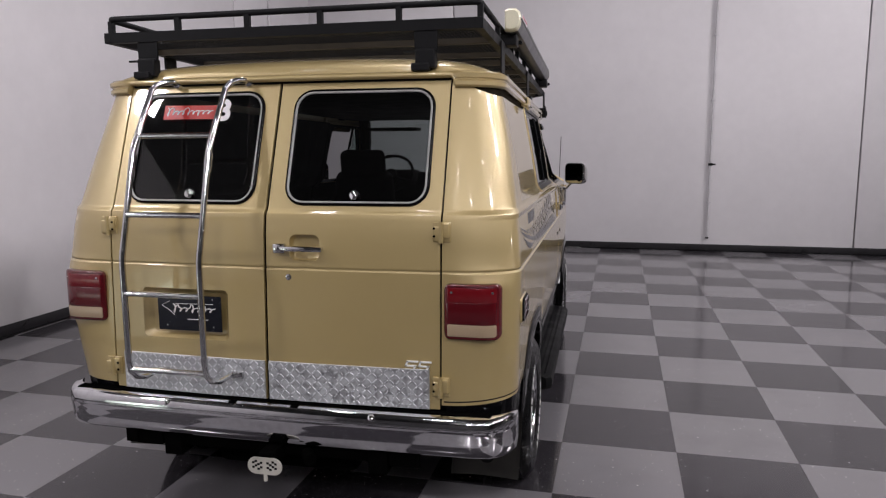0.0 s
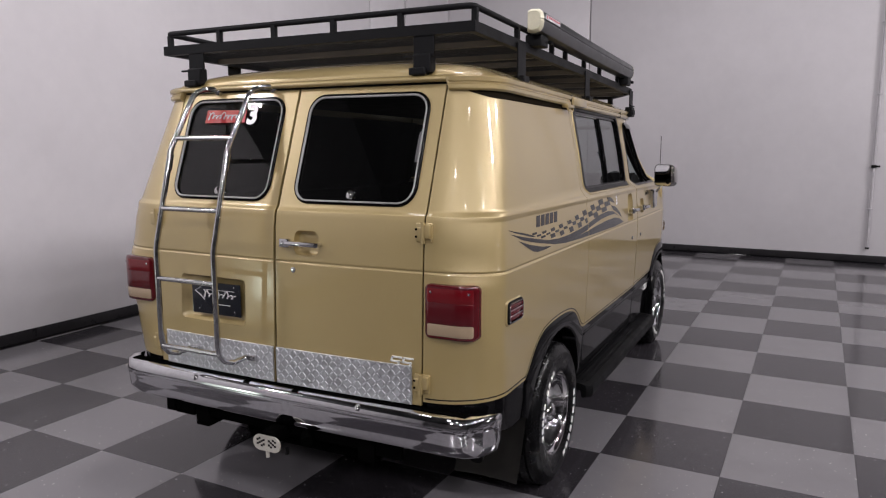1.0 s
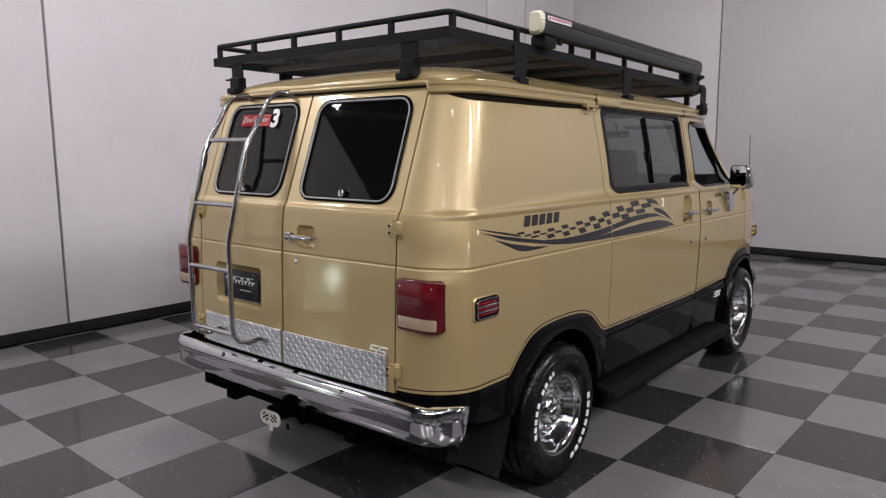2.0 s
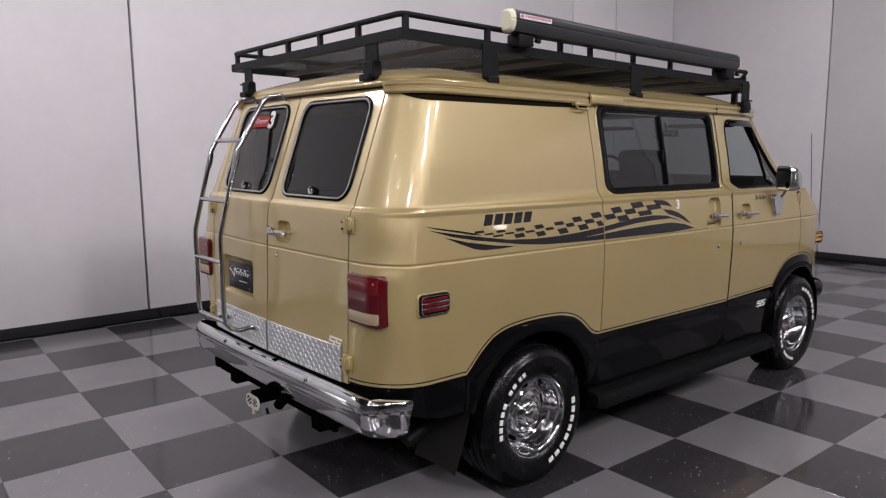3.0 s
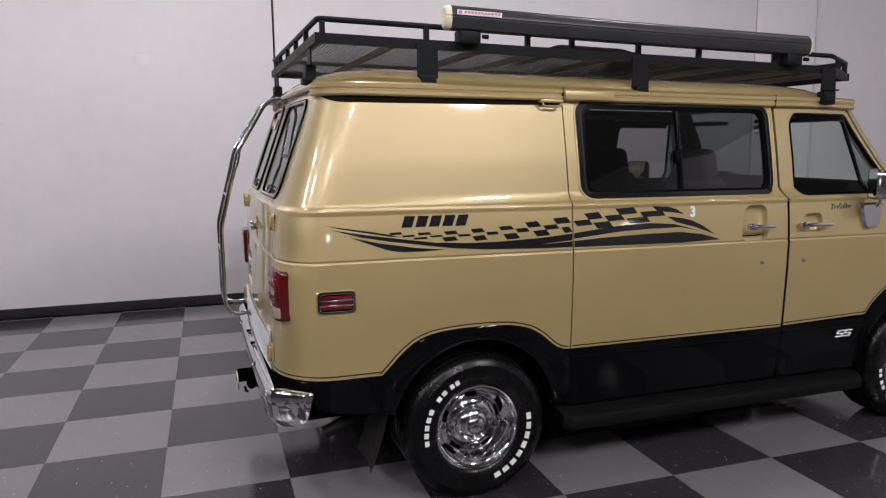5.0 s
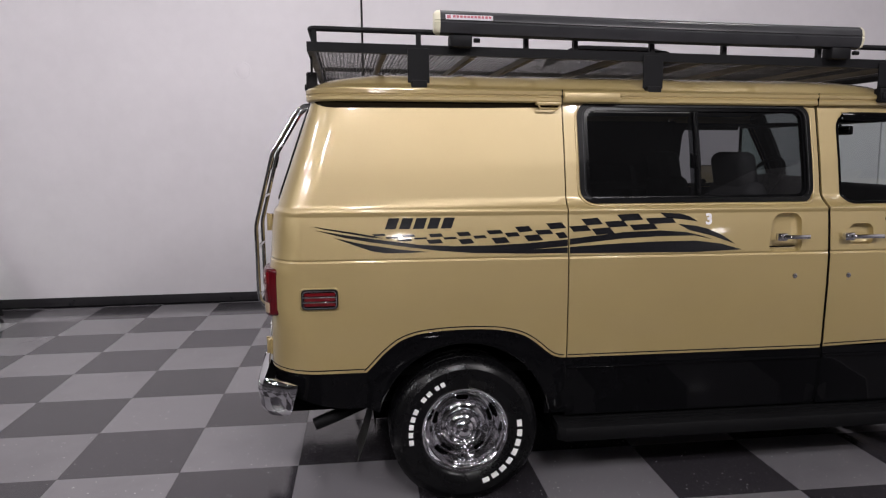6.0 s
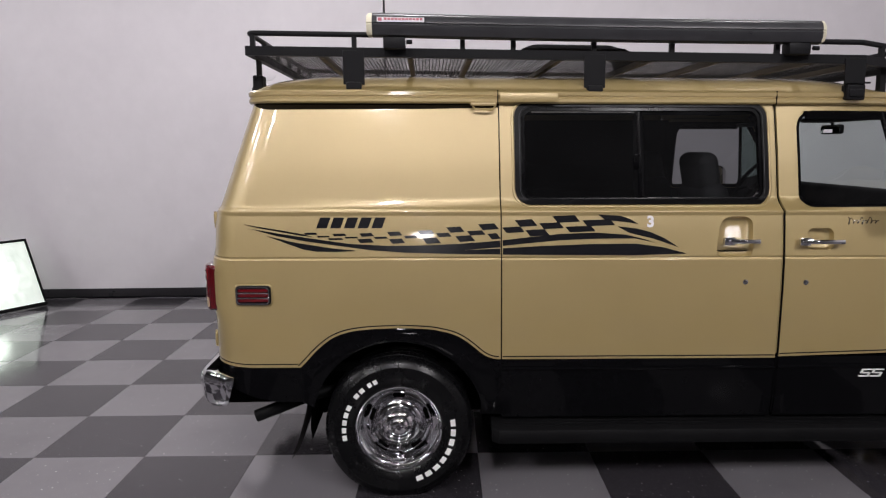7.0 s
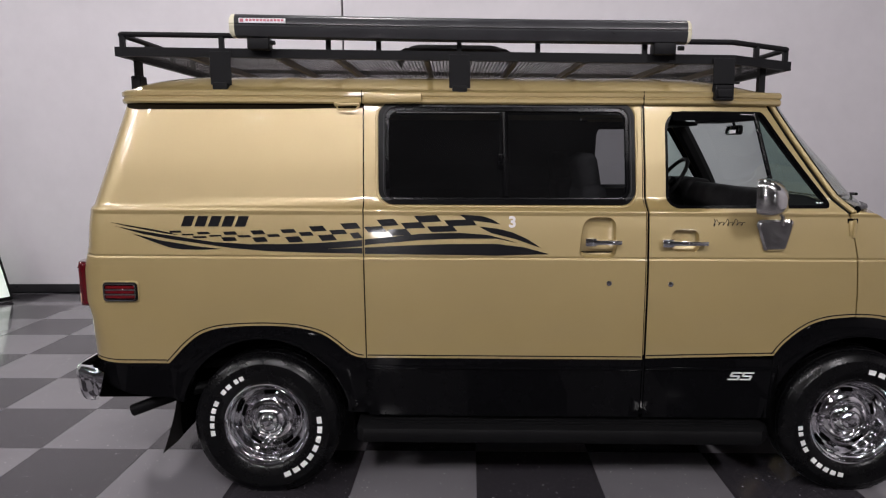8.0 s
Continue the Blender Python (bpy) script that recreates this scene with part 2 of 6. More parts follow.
def lamp_sheet(centre):
    """Lit sheet, brightest where the bulb stands behind it."""
    m, n, l, b = material("lit_diffuser_sheet")
    geo = n.new("ShaderNodeTexCoord").outputs["Object"]
    wr = noise_node(n, l, 9.0, 6, 0.65, geo)
    r = ramp_node(n, l, wr.outputs[0], [(0.34, (0.44, 0.55, 0.46)), (0.66, (0.88, 0.97, 0.87))])
    l.new(r.outputs[0], b.inputs["Emission Color"])
    far = n.new("ShaderNodeVectorMath")
    far.operation = "DISTANCE"
    far.inputs[1].default_value = centre
    l.new(geo, far.inputs[0])
    glow = ramp_node(n, l, far.outputs["Value"], [(0.0, (1, 1, 1)), (0.10, (0.55,) * 3), (0.20, (0.11,) * 3), (0.34, (0.055,) * 3), (0.55, (0.042,) * 3)])
    power = n.new("ShaderNodeMath")
    power.operation = "MULTIPLY"
    power.inputs[1].default_value = 12.0
    l.new(glow.outputs[0], power.inputs[0])
    l.new(power.outputs[0], b.inputs["Emission Strength"])
    b.inputs["Base Color"].default_value = (0.7, 0.75, 0.7, 1)
    b.inputs["Roughness"].default_value = 0.4
    bump_node(n, l, wr.outputs[0], 0.5, 0.02, b)
    return m


# ---------------------------------------------------------------- building helpers
RAKE = Matrix(((1, 0, 0, 0), (0, 1, 0, 0), (0, -0.0125, 1, 0), (0, 0, 0, 1)))


def finish(name, me, mat, parent, label):
    for m in mat if isinstance(mat, (list, tuple)) else [mat]:
        me.materials.append(m)
    ob = new(name, me)
    if parent is not None:
        ob.parent = parent
    if label:
        ob["label"] = label
    return ob


def part(name, bm, mat, parent=None, label="", smooth=35, rake=False):
    """One mesh object from a bmesh, under a thing or under a part."""
    bmesh.ops.recalc_face_normals(bm, faces=bm.faces)
    if rake:
        bm.transform(RAKE)
    for f in bm.faces:
        f.smooth = smooth > 0
    for e in bm.edges:
        if len(e.link_faces) == 2 and e.calc_face_angle(0) > radians(smooth):
            e.smooth = False
    me = bpy.data.meshes.new(name)
    bm.to_mesh(me)
    bm.free()
    return finish(name, me, mat, parent, label)


def box(bm, lo, hi, bevel=0.0, m=None, segments=2):
    r = bmesh.ops.create_cube(bm, size=1.0)
    c, d = (Vector(lo) + Vector(hi)) / 2, Vector(hi) - Vector(lo)
    t = Matrix.Translation(c) @ Matrix.Diagonal((*d, 1))
    bmesh.ops.transform(bm, verts=r["verts"], matrix=t)
    verts = r["verts"]
    if bevel:
        edges = list({e for v in verts for e in v.link_edges})
        got = bmesh.ops.bevel(bm, geom=edges, offset=bevel, segments=segments, affect="EDGES", profile=0.5)
        verts = list({v for f in got["faces"] for v in f.verts} | {v for v in verts if v.is_valid})
    if m is not None:
        bmesh.ops.transform(bm, verts=verts, matrix=m)
    return verts


def sweep(bm, points, radius, sides=10, closed=False, flat=1.0):
    """A tube along a polyline; flat squeezes it across its second axis."""
    pts = [Vector(p) for p in points]
    n = len(pts)
    up, rings = None, []
    for k, p in enumerate(pts):
        a = pts[(k - 1) % n] if closed or k else p
        b = pts[(k + 1) % n] if closed or k < n - 1 else p
        d = (b - a).normalized()
        if up is None:
            up = Vector((0, 0, 1)) if abs(d.z) < 0.9 else Vector((0, 1, 0))
        up = (up - d * up.dot(d)).normalized()
        side = d.cross(up)
        rings.append([bm.verts.new(p + radius * (math.cos(q) * side + flat * math.sin(q) * up)) for q in (2 * math.pi * i / sides for i in range(sides))])
    for k in range(n if closed else n - 1):
        r0, r1 = rings[k], rings[(k + 1) % n]
        for i in range(sides):
            bm.faces.new((r0[i], r0[(i + 1) % sides], r1[(i + 1) % sides], r1[i]))
    if not closed:
        bm.faces.new(rings[0][::-1])
        bm.faces.new(rings[-1])


def lathe(bm, profile, m, sides=48):
    """Turns a profile of (radius, height) round the local z axis."""
    rings = []
    for r, h in profile:
        if r < 1e-5:
            rings.append([bm.verts.new(m @ Vector((0, 0, h)))])
        else:
            rings.append([bm.verts.new(m @ Vector((r * math.cos(2 * math.pi * i / sides), r * math.sin(2 * math.pi * i / sides), h))) for i in range(sides)])
    for a, b in zip(rings, rings[1:]):
        for i in range(sides):
            j = (i + 1) % sides
            if len(a) == 1:
                bm.faces.new((a[0], b[j], b[i]))
            elif len(b) == 1:
                bm.faces.new((a[i], a[j], b[0]))
            else:
                bm.faces.new((a[i], a[j], b[j], b[i]))


def fillet(poly, radius, steps=5):
    """A polygon with its corners rounded; radius may be one number or one for each corner."""
    out, n = [], len(poly)
    for k in range(n):
        p, a, b = Vector(poly[k]), Vector(poly[k - 1]), Vector(poly[(k + 1) % n])
        r = radius[k] if isinstance(radius, (list, tuple)) else radius
        if r <= 0:
            out.append(tuple(p))
            continue
        u, v = (a - p).normalized(), (b - p).normalized()
        half = math.acos(max(-1, min(1, u.dot(v)))) / 2
        d = min(r / math.tan(half), (a - p).length * 0.49, (b - p).length * 0.49)
        rr = d * math.tan(half)
        c = p + (u + v).normalized() * (rr / math.sin(half))
        a0, a1 = p + u * d - c, p + v * d - c
        turn = math.atan2(a0.x * a1.y - a0.y * a1.x, a0.dot(a1))
        for i in range(steps + 1):
            q = turn * i / steps
            out.append((c.x + a0.x * math.cos(q) - a0.y * math.sin(q), c.y + a0.x * math.sin(q) + a0.y * math.cos(q)))
    return out


def rect(y0, z0, y1, z1):
    return [(y0, z0), (y1, z0), (y1, z1), (y0, z1)]


def within(poly, x, y):
    hit, j = False, len(poly) - 1
    for i in range(len(poly)):
        (xi, yi), (xj, yj) = poly[i], poly[j]
        if (yi > y) != (yj > y) and x < (xj - xi) * (y - yi) / (yj - yi) + xi:
            hit = not hit
        j = i
    return hit


def dense(poly, step):
    out = []
    for k in range(len(poly)):
        a, b = Vector(poly[k]), Vector(poly[(k + 1) % len(poly)])
        n = max(1, math.ceil((b - a).length / step))
        out += [tuple(a.lerp(b, i / n)) for i in range(n)]
    return out


ROWS_Z = [0.5, 0.56, 0.62, 0.7, 0.78, 0.86, 0.94, 1.02, 1.09, 1.135, 1.152, 1.157, 1.161, 1.165, 1.172, 1.2, 1.25, 1.3, 1.335, 1.352, 1.36, 1.366, 1.372, 1.378, 1.384, 1.39,
          1.398, 1.41, 1.44, 1.49, 1.55, 1.61, 1.67, 1.73, 1.79, 1.83, 1.855, 1.88]


def panel(name, outline, holes, surface, mat, parent, label="", lift=0.0, depth=0.018, step=0.05, rake=True, edge=0.03):
    """A sheet laid on a curved surface(a, b), with holes through it and its edges turned inwards."""
    rows_b = [b for b in ROWS_Z]

    def cut(loop):
        """The loop with a corner added wherever it crosses a row."""
        out = []
        for k in range(len(loop)):
            (x0, y0), (x1, y1) = loop[k], loop[(k + 1) % len(loop)]
            out.append((x0, y0))
            if abs(y1 - y0) > 1e-6:
                hits = [(b - y0) / (y1 - y0) for b in rows_b]
                for f in sorted(f for f in hits if 1e-3 < f < 1 - 1e-3):
                    out.append((x0 + (x1 - x0) * f, y0 + (y1 - y0) * f))
        return out

    loops = [cut(dense(outline, edge))] + [cut(dense(h, edge)) for h in holes]
    pts, edges = [], []
    for loop in loops:
        k = len(pts)
        pts += [Vector(p) for p in loop]
        edges += [(k + i, k + (i + 1) % len(loop)) for i in range(len(loop))]
    rim = np.array([tuple(p) for p in pts])
    a0, a1 = rim[:, 0].min(), rim[:, 0].max()
    b0, b1 = rim[:, 1].min(), rim[:, 1].max()
    n = max(1, int((a1 - a0) / step))

    def solid(a, b):
        return within(loops[0], a, b) and not any(within(h, a, b) for h in loops[1:])

    for b in rows_b:
        if not b0 < b < b1:
            continue
        on = [(rim[k, 0], k) for k in range(len(rim)) if abs(rim[k, 1] - b) < 1e-6]
        for i in range(1, n):
            a = a0 + (a1 - a0) * i / n
            if solid(a, b) and np.min((rim[:, 0] - a) ** 2 + (rim[:, 1] - b) ** 2) > 0.006 ** 2:
                on.append((a, len(pts)))
                pts.append(Vector((a, b)))
        on.sort()
        for (p, k), (q, m) in zip(on, on[1:]):
            if q - p > 1e-5 and solid((p + q) / 2, b):
                edges.append((k, m))
    from mathutils import geometry
    vs, _, fs, *_ = geometry.delaunay_2d_cdt(pts, edges, [], 0, 1e-6)
    keep = []
    for f in fs:
        ca, cb = sum(vs[i][0] for i in f) / len(f), sum(vs[i][1] for i in f) / len(f)
        if within(loops[0], ca, cb) and not any(within(h, ca, cb) for h in loops[1:]):
            keep.append(tuple(f))
    co, no = [], []
    for v in vs:
        p = surface(v[0], v[1])
        da, db = surface(v[0] + 0.002, v[1]) - surface(v[0] - 0.002, v[1]), surface(v[0], v[1] + 0.002) - surface(v[0], v[1] - 0.002)
        nn = da.cross(db).normalized()
        if nn.dot(p - Vector((0, 1.0, 1.1))) < 0:
            nn = -nn
        co.append(p + nn * lift)
        no.append(nn)
    faces = []
    for f in keep:
        p = [co[i] for i in f]
        faces.append(f if (p[1] - p[0]).cross(p[2] - p[0]).dot(no[f[0]]) > 0 else f[::-1])
    count = {}
    for f in faces:
        for i in range(len(f)):
            e = (f[i], f[(i + 1) % len(f)])
            count[tuple(sorted(e))] = count.get(tuple(sorted(e)), []) + [e]
    nf, ring = len(faces), {}
    for e in [v[0] for v in count.values() if len(v) == 1]:
        quad = []
        for i in (e[1], e[0]):
            quad.append(len(co))
            co.append(co[i].copy())
        for i in (e[0], e[1]):
            quad.append(len(co))
            co.append(co[i] - no[i] * depth)
        faces.append(tuple(quad))
    if rake:
        co = [RAKE @ c for c in co]
    me = bpy.data.meshes.new(name)
    me.from_pydata([tuple(c) for c in co], [], faces)
    me.polygons.foreach_set("use_smooth", [i < nf for i in range(len(faces))])
    no += [Vector((0, 0, 0))] * (len(co) - len(no))
    me.normals_split_custom_set_from_vertices([tuple(v) for v in no])
    return finish(name, me, mat, parent, label)


def letters(text, size, depth, m, bold=0.0):
    """Characters as a solid bmesh, in the built-in font, centred on the pose m."""
    cu = bpy.data.curves.new("text", "FONT")
    cu.body, cu.size, cu.extrude, cu.offset, cu.align_x, cu.align_y = text, size, depth, bold, "CENTER", "CENTER"
    ob = new("text", cu)
    me = bpy.data.meshes.new_from_object(ob.evaluated_get(bpy.context.evaluated_depsgraph_get()))
    bpy.data.objects.remove(ob)
    bm = bmesh.new()
    bm.from_mesh(me)
    bm.transform(m)
    return bm


# ---------------------------------------------------------------- the hall
SLANT = -1.3226
ROOM = Matrix.Rotation(radians(SLANT), 4, "Z")
LEFT, RIGHT, BACK, FRONT, HIGH = -3.85, 15.0, -14.0, 8.25, 6.6


def room_part(name, boxes, mat, label, kind="structure", bevel=0.0, parent=None):
    bm = bmesh.new()
    for lo, hi in boxes:
        box(bm, lo, hi, bevel)
    bm.transform(ROOM)
    ob = part(name, bm, mat, parent, label, smooth=0 if not bevel else 35)
    if parent is None:
        tagged(ob, label, "wall" if "wall" in name else name.split("_")[0], kind=kind)
    return ob


def wall(name, cuts, along_u, at, out, label, mat=None):
    """Tall wall of separate panels with open joints over a dark backing."""
    lo, hi = min(at, at + out * 0.16), max(at, at + out * 0.16)
    b0, b1 = min(at + out * 0.10, at + out * 0.22), max(at + out * 0.10, at + out * 0.22)
    spans = list(zip(cuts, cuts[1:]))
    back = ((cuts[0], b0, 0), (cuts[-1], b1, HIGH)) if along_u else ((b0, cuts[0], 0), (b1, cuts[-1], HIGH))
    root = room_part(name, [back], JOINT, label)
    for a, b in spans:
        a, b = a + 0.011, b - 0.011
        # White panels stop at 4.3; the unseen dark band above darkens reflections.
        one = ((a, lo, 0), (b, hi, 4.3)) if along_u else ((lo, a, 0), (hi, b, 4.3))
        room_part("wall_panel", [one], mat or WALL, "", bevel=0.004, parent=root)
    return root


wall("wall_left", [BACK, -12.6, -6.5, -0.372, 5.757, FRONT], False, LEFT, -1, "tall white painted concrete panel wall with dark vertical joints")
wall("wall_front", [LEFT - 0.2, -1.325, 4.77, 10.87, RIGHT], True, FRONT, 1, "tall white painted concrete panel wall with dark vertical joints")
# Right and back walls and ceiling are unseen, assumed dark to keep reflections dark.
wall("wall_right", [BACK, -6.1, 0.0, FRONT], False, RIGHT, 1, "unseen dark wall assumed to close the hall", DARK_WALL)
wall("wall_back", [LEFT - 0.2, 2.3, RIGHT], True, BACK, -1, "unseen dark wall assumed to close the hall", DARK_WALL)
room_part("ceiling", [((LEFT - 0.2, BACK - 0.2, HIGH), (RIGHT + 0.2, FRONT + 0.2, HIGH + 0.15))], CEILING, "unseen dark ceiling assumed to close the hall")
room_part("baseboard", [((LEFT, BACK, 0.0), (LEFT + 0.012, FRONT - 0.012, 0.108))], BASE, "black vinyl base along the white wall", bevel=0.003)
room_part("baseboard", [((LEFT, FRONT - 0.012, 0.0), (RIGHT, FRONT, 0.108))], BASE, "black vinyl base along the white wall", bevel=0.003)
room_part("baseboard", [((RIGHT - 0.012, BACK, 0.0), (RIGHT, FRONT - 0.012, 0.108))], BASE, "black vinyl base along the white wall", bevel=0.003)
room_part("baseboard", [((LEFT + 0.012, BACK, 0.0), (RIGHT - 0.012, BACK + 0.012, 0.108))], BASE, "black vinyl base along the white wall", bevel=0.003)

for a, b in (((LEFT + 0.016, BACK + 0.03, 0.006), (LEFT + 0.016, FRONT - 0.03, 0.006)), ((LEFT + 0.03, FRONT - 0.016, 0.006), (RIGHT - 0.03, FRONT - 0.016, 0.006))):
    bm = bmesh.new()
    sweep(bm, [a, b], 0.010, 10)
    bm.transform(ROOM)
    tagged(part("baseboard_toe", bm, BLACK_PAINT), "glossy black rounded toe of the wall base", "trim", kind="structure")


def ceiling_spots():
    """Small round high-bay lamps in rows under the ceiling."""
    can, disc = bmesh.new(), bmesh.new()
    lathe(can, [(0.0, 0.10), (0.05, 0.10), (0.09, 0.05), (0.115, 0.0), (0.105, 0.0), (0.10, 0.012)], Matrix.Identity(4), 20)
    lathe(disc, [(0.10, 0.014), (0.0, 0.014)], Matrix.Identity(4), 20)
    glow, n, l, b = material("lamp_disc")
    b.inputs["Emission Color"].default_value = (1.0, 0.96, 0.98, 1)
    b.inputs["Emission Strength"].default_value = 75.0
    first = tagged(part("ceiling_spot", can, BLACK_POWDER), "small round black ceiling lamp with a bright disc", "lamp", "ceiling lamps")
    part("lamp_disc", disc, glow, first, "bright round lamp disc")
    first.location = (3.6, -6.0, HIGH - 0.12)
    bpy.context.view_layer.update()
    for i in range(5):
        for j in range(6):
            x, y = 1.2 + 2.4 * i, -12.0 + 2.4 * j
            if (i, j) != (1, 2) and (y < -3.5 or x > 5.5):
                copy_thing(first, Matrix.Translation((x, y, HIGH - 0.12)))
    first.location = (3.6, -7.2, HIGH - 0.12)


ceiling_spots()


def wall_pipe():
    """Thin painted pipe down the wall with a small valve and an open foot."""
    u, v = 2.70, FRONT - 0.04
    bm = bmesh.new()
    sweep(bm, [(u, v, HIGH), (u, v, 0.22)], 0.017, 12)
    bm.transform(ROOM)
    pipe = tagged(part("wall_pipe", bm, PIPE), "thin grey painted pipe running down the white wall", "pipe")
    bm = bmesh.new()
    lathe(bm, [(0.0, -0.012), (0.024, -0.012), (0.026, 0.0), (0.024, 0.012), (0.0, 0.012)], Matrix.Translation((u, v, 0.215)), 14)
    bm.transform(ROOM)
    part("foot_collar", bm, BASE, pipe)
    bm = bmesh.new()
    box(bm, (u - 0.03, v - 0.03, 1.325), (u + 0.03, v + 0.02, 1.365), 0.008)
    sweep(bm, [(u + 0.03, v - 0.012, 1.345), (u + 0.075, v - 0.012, 1.345)], 0.012, 8)
    bm.transform(ROOM)
    part("valve", bm, BLACK_PLASTIC, pipe)
    for z in (2.3, 3.25, 0.75):
        bm = bmesh.new()
        box(bm, (u - 0.032, v - 0.018, z), (u + 0.032, v + 0.039, z + 0.022), 0.004)
        bm.transform(ROOM)
        part("pipe_clip", bm, PIPE, pipe)


wall_pipe()


def conduit():
    bm = bmesh.new()
    sweep(bm, [(LEFT + 0.016, 6.74, HIGH), (LEFT + 0.016, 6.74, 0.12)], 0.013, 10)
    bm.transform(ROOM)
    tagged(part("wall_conduit", bm, PIPE), "thin white painted conduit on the wall", "pipe")


conduit()


def wall_patch():
    bm = bmesh.new()
    m = ROOM @ Matrix.Translation((LEFT, -1.65, 2.507)) @ Matrix.Rotation(radians(90), 4, "Y")
    lathe(bm, [(0.0, 0.0022), (0.074, 0.0022), (0.077, 0.0010), (0.080, 0.0035), (0.085, 0.0035), (0.090, 0.0)], m, 40)
    tagged(part("wall_patch", bm, PATCH), "round painted-over patch on the white wall", "patch")


wall_patch()


def leaning_light():
    """Low soft box on the floor: a lit wrinkled sheet in a black frame, tilted back on two struts."""
    foot, side, lean = Vector((-3.53, -4.03, 0.0)), Vector((0.86, -0.51, 0)).normalized(), Vector((-0.155, -0.262, 0.70))
    up = lean.normalized()
    m = Matrix.Identity(4)
    for i, axis in enumerate((side, up, side.cross(up))):
        m.col[i][:3] = axis
    m.translation = foot + Vector((0, 0, 0.012))
    w, h = 0.78, lean.length
    root = bpy.data.objects.new("soft_box", None)
    scene.collection.objects.link(root)
    root.location = foot
    bpy.context.view_layer.update()
    tagged(root, "leaning soft box with a lit wrinkled sheet in black frame", "light")
    inv = Matrix.Translation(-foot)
    bm = bmesh.new()
    t = 0.028
    for lo, hi in (((0, 0, -0.05), (w, t, 0.012)), ((0, h - t, -0.05), (w, h, 0.012)), ((0, t, -0.05), (t, h - t, 0.012)), ((w - t, t, -0.05), (w, h - t, 0.012))):
        box(bm, lo, hi, 0.004)
    bm.transform(inv @ m)
    part("frame", bm, BLACK_PLASTIC, root)
    bm = bmesh.new()
    nx, ny = 40, 26
    grid = [[bm.verts.new((t + (w - 2 * t) * i / nx, t + (h - 2 * t) * j / ny, -0.044 + 0.012 * noise.noise((i * 0.33, j * 0.4, 2.0)) * min(1, i / 4, (nx - i) / 4, j / 4, (ny - j) / 4))) for i in range(nx + 1)] for j in range(ny + 1)]
    for j in range(ny):
        for i in range(nx):
            bm.faces.new((grid[j][i], grid[j][i + 1], grid[j + 1][i + 1], grid[j + 1][i]))
    bm.transform(inv @ m)
    part("diffuser_sheet", bm, lamp_sheet(inv @ m @ Vector((w * 0.66, h * 0.55, 0))), root, "glowing wrinkled white sheet")
    for x in (0.15, w - 0.15):
        bm = bmesh.new()
        top = m @ Vector((x, h * 0.8, 0.02))
        sweep(bm, [top - foot, Vector((top.x - 0.16, top.y - 0.27, 0.012)) - foot], 0.011, 8)
        part("strut", bm, BLACK_PLASTIC, root)


leaning_light()


# ---------------------------------------------------------------- the van
# Body heights are given at the rear axle; the whole body drops slightly to the front (RAKE).
van = bpy.data.objects.new("van", None)
scene.collection.objects.link(van)
van.location = (-0.010, 0.015, 0.0)
tagged(van, "gold metallic panel van with black lower trim on checkered tiles", "van")

WIDE_Z = [0.40, 0.47, 0.69, 1.00, 1.155, 1.161, 1.167, 1.30, 1.355, 1.365, 1.376, 1.387, 1.397, 1.60, 1.80, 1.95]
WIDE_X = [0.945, 0.960, 0.976, 0.989, 0.990, 0.983, 0.988, 0.977, 0.970, 0.973, 0.974, 0.971, 0.964, 0.931, 0.891, 0.858]
TAIL_Z = [0.40, 0.73, 1.157, 1.161, 1.165, 1.30, 1.36, 1.376, 1.39, 1.45, 1.90, 2.0]
TAIL_Y = [-0.915, -0.913, -0.898, -0.893, -0.897, -0.889, -0.880, -0.876, -0.862, -0.840, -0.676, -0.64]
CORNER = -0.50
DOOR_X, LEFT_EDGE, SPLIT = 0.706, 0.716, -0.006


def half_wide(y, z):
    x = float(np.interp(z, WIDE_Z, WIDE_X))
    if z > 1.375:  # above the belt the flanks draw in towards the front
        x -= 0.058 * min(1.0, max(0.0, (y + 0.5) / 2.3)) * min(1.0, (z - 1.375) / 0.055)
    if y > 1.9 and z > 1.37:
        x -= 0.3 * (y - 1.9) ** 2 * min(1.0, (z - 1.37) / 0.5)
    if y > 2.75:
        x -= 0.14 * ((y - 2.75) / 0.65) ** 2
    return x


def tail(z):
    return float(np.interp(z, TAIL_Z, TAIL_Y))


# The rear bows: its edges lie further ahead than its middle; the corners are squarer round the tail lamps.
BOW = 0.020
ROUND_Z = [0.40, 0.66, 0.80, 0.885, 0.925, 1.10, 1.15, 1.20, 1.40, 1.95]
ROUND_X = [0.27, 0.27, 0.27, 0.26, 0.19, 0.18, 0.235, 0.275, 0.265, 0.265]
ROUND_Y = [0.25, 0.24, 0.185, 0.17, 0.15, 0.15, 0.158, 0.16, 0.17, 0.17]


def bow(x):
    return BOW * min(1.0, abs(x) / DOOR_X) ** 2


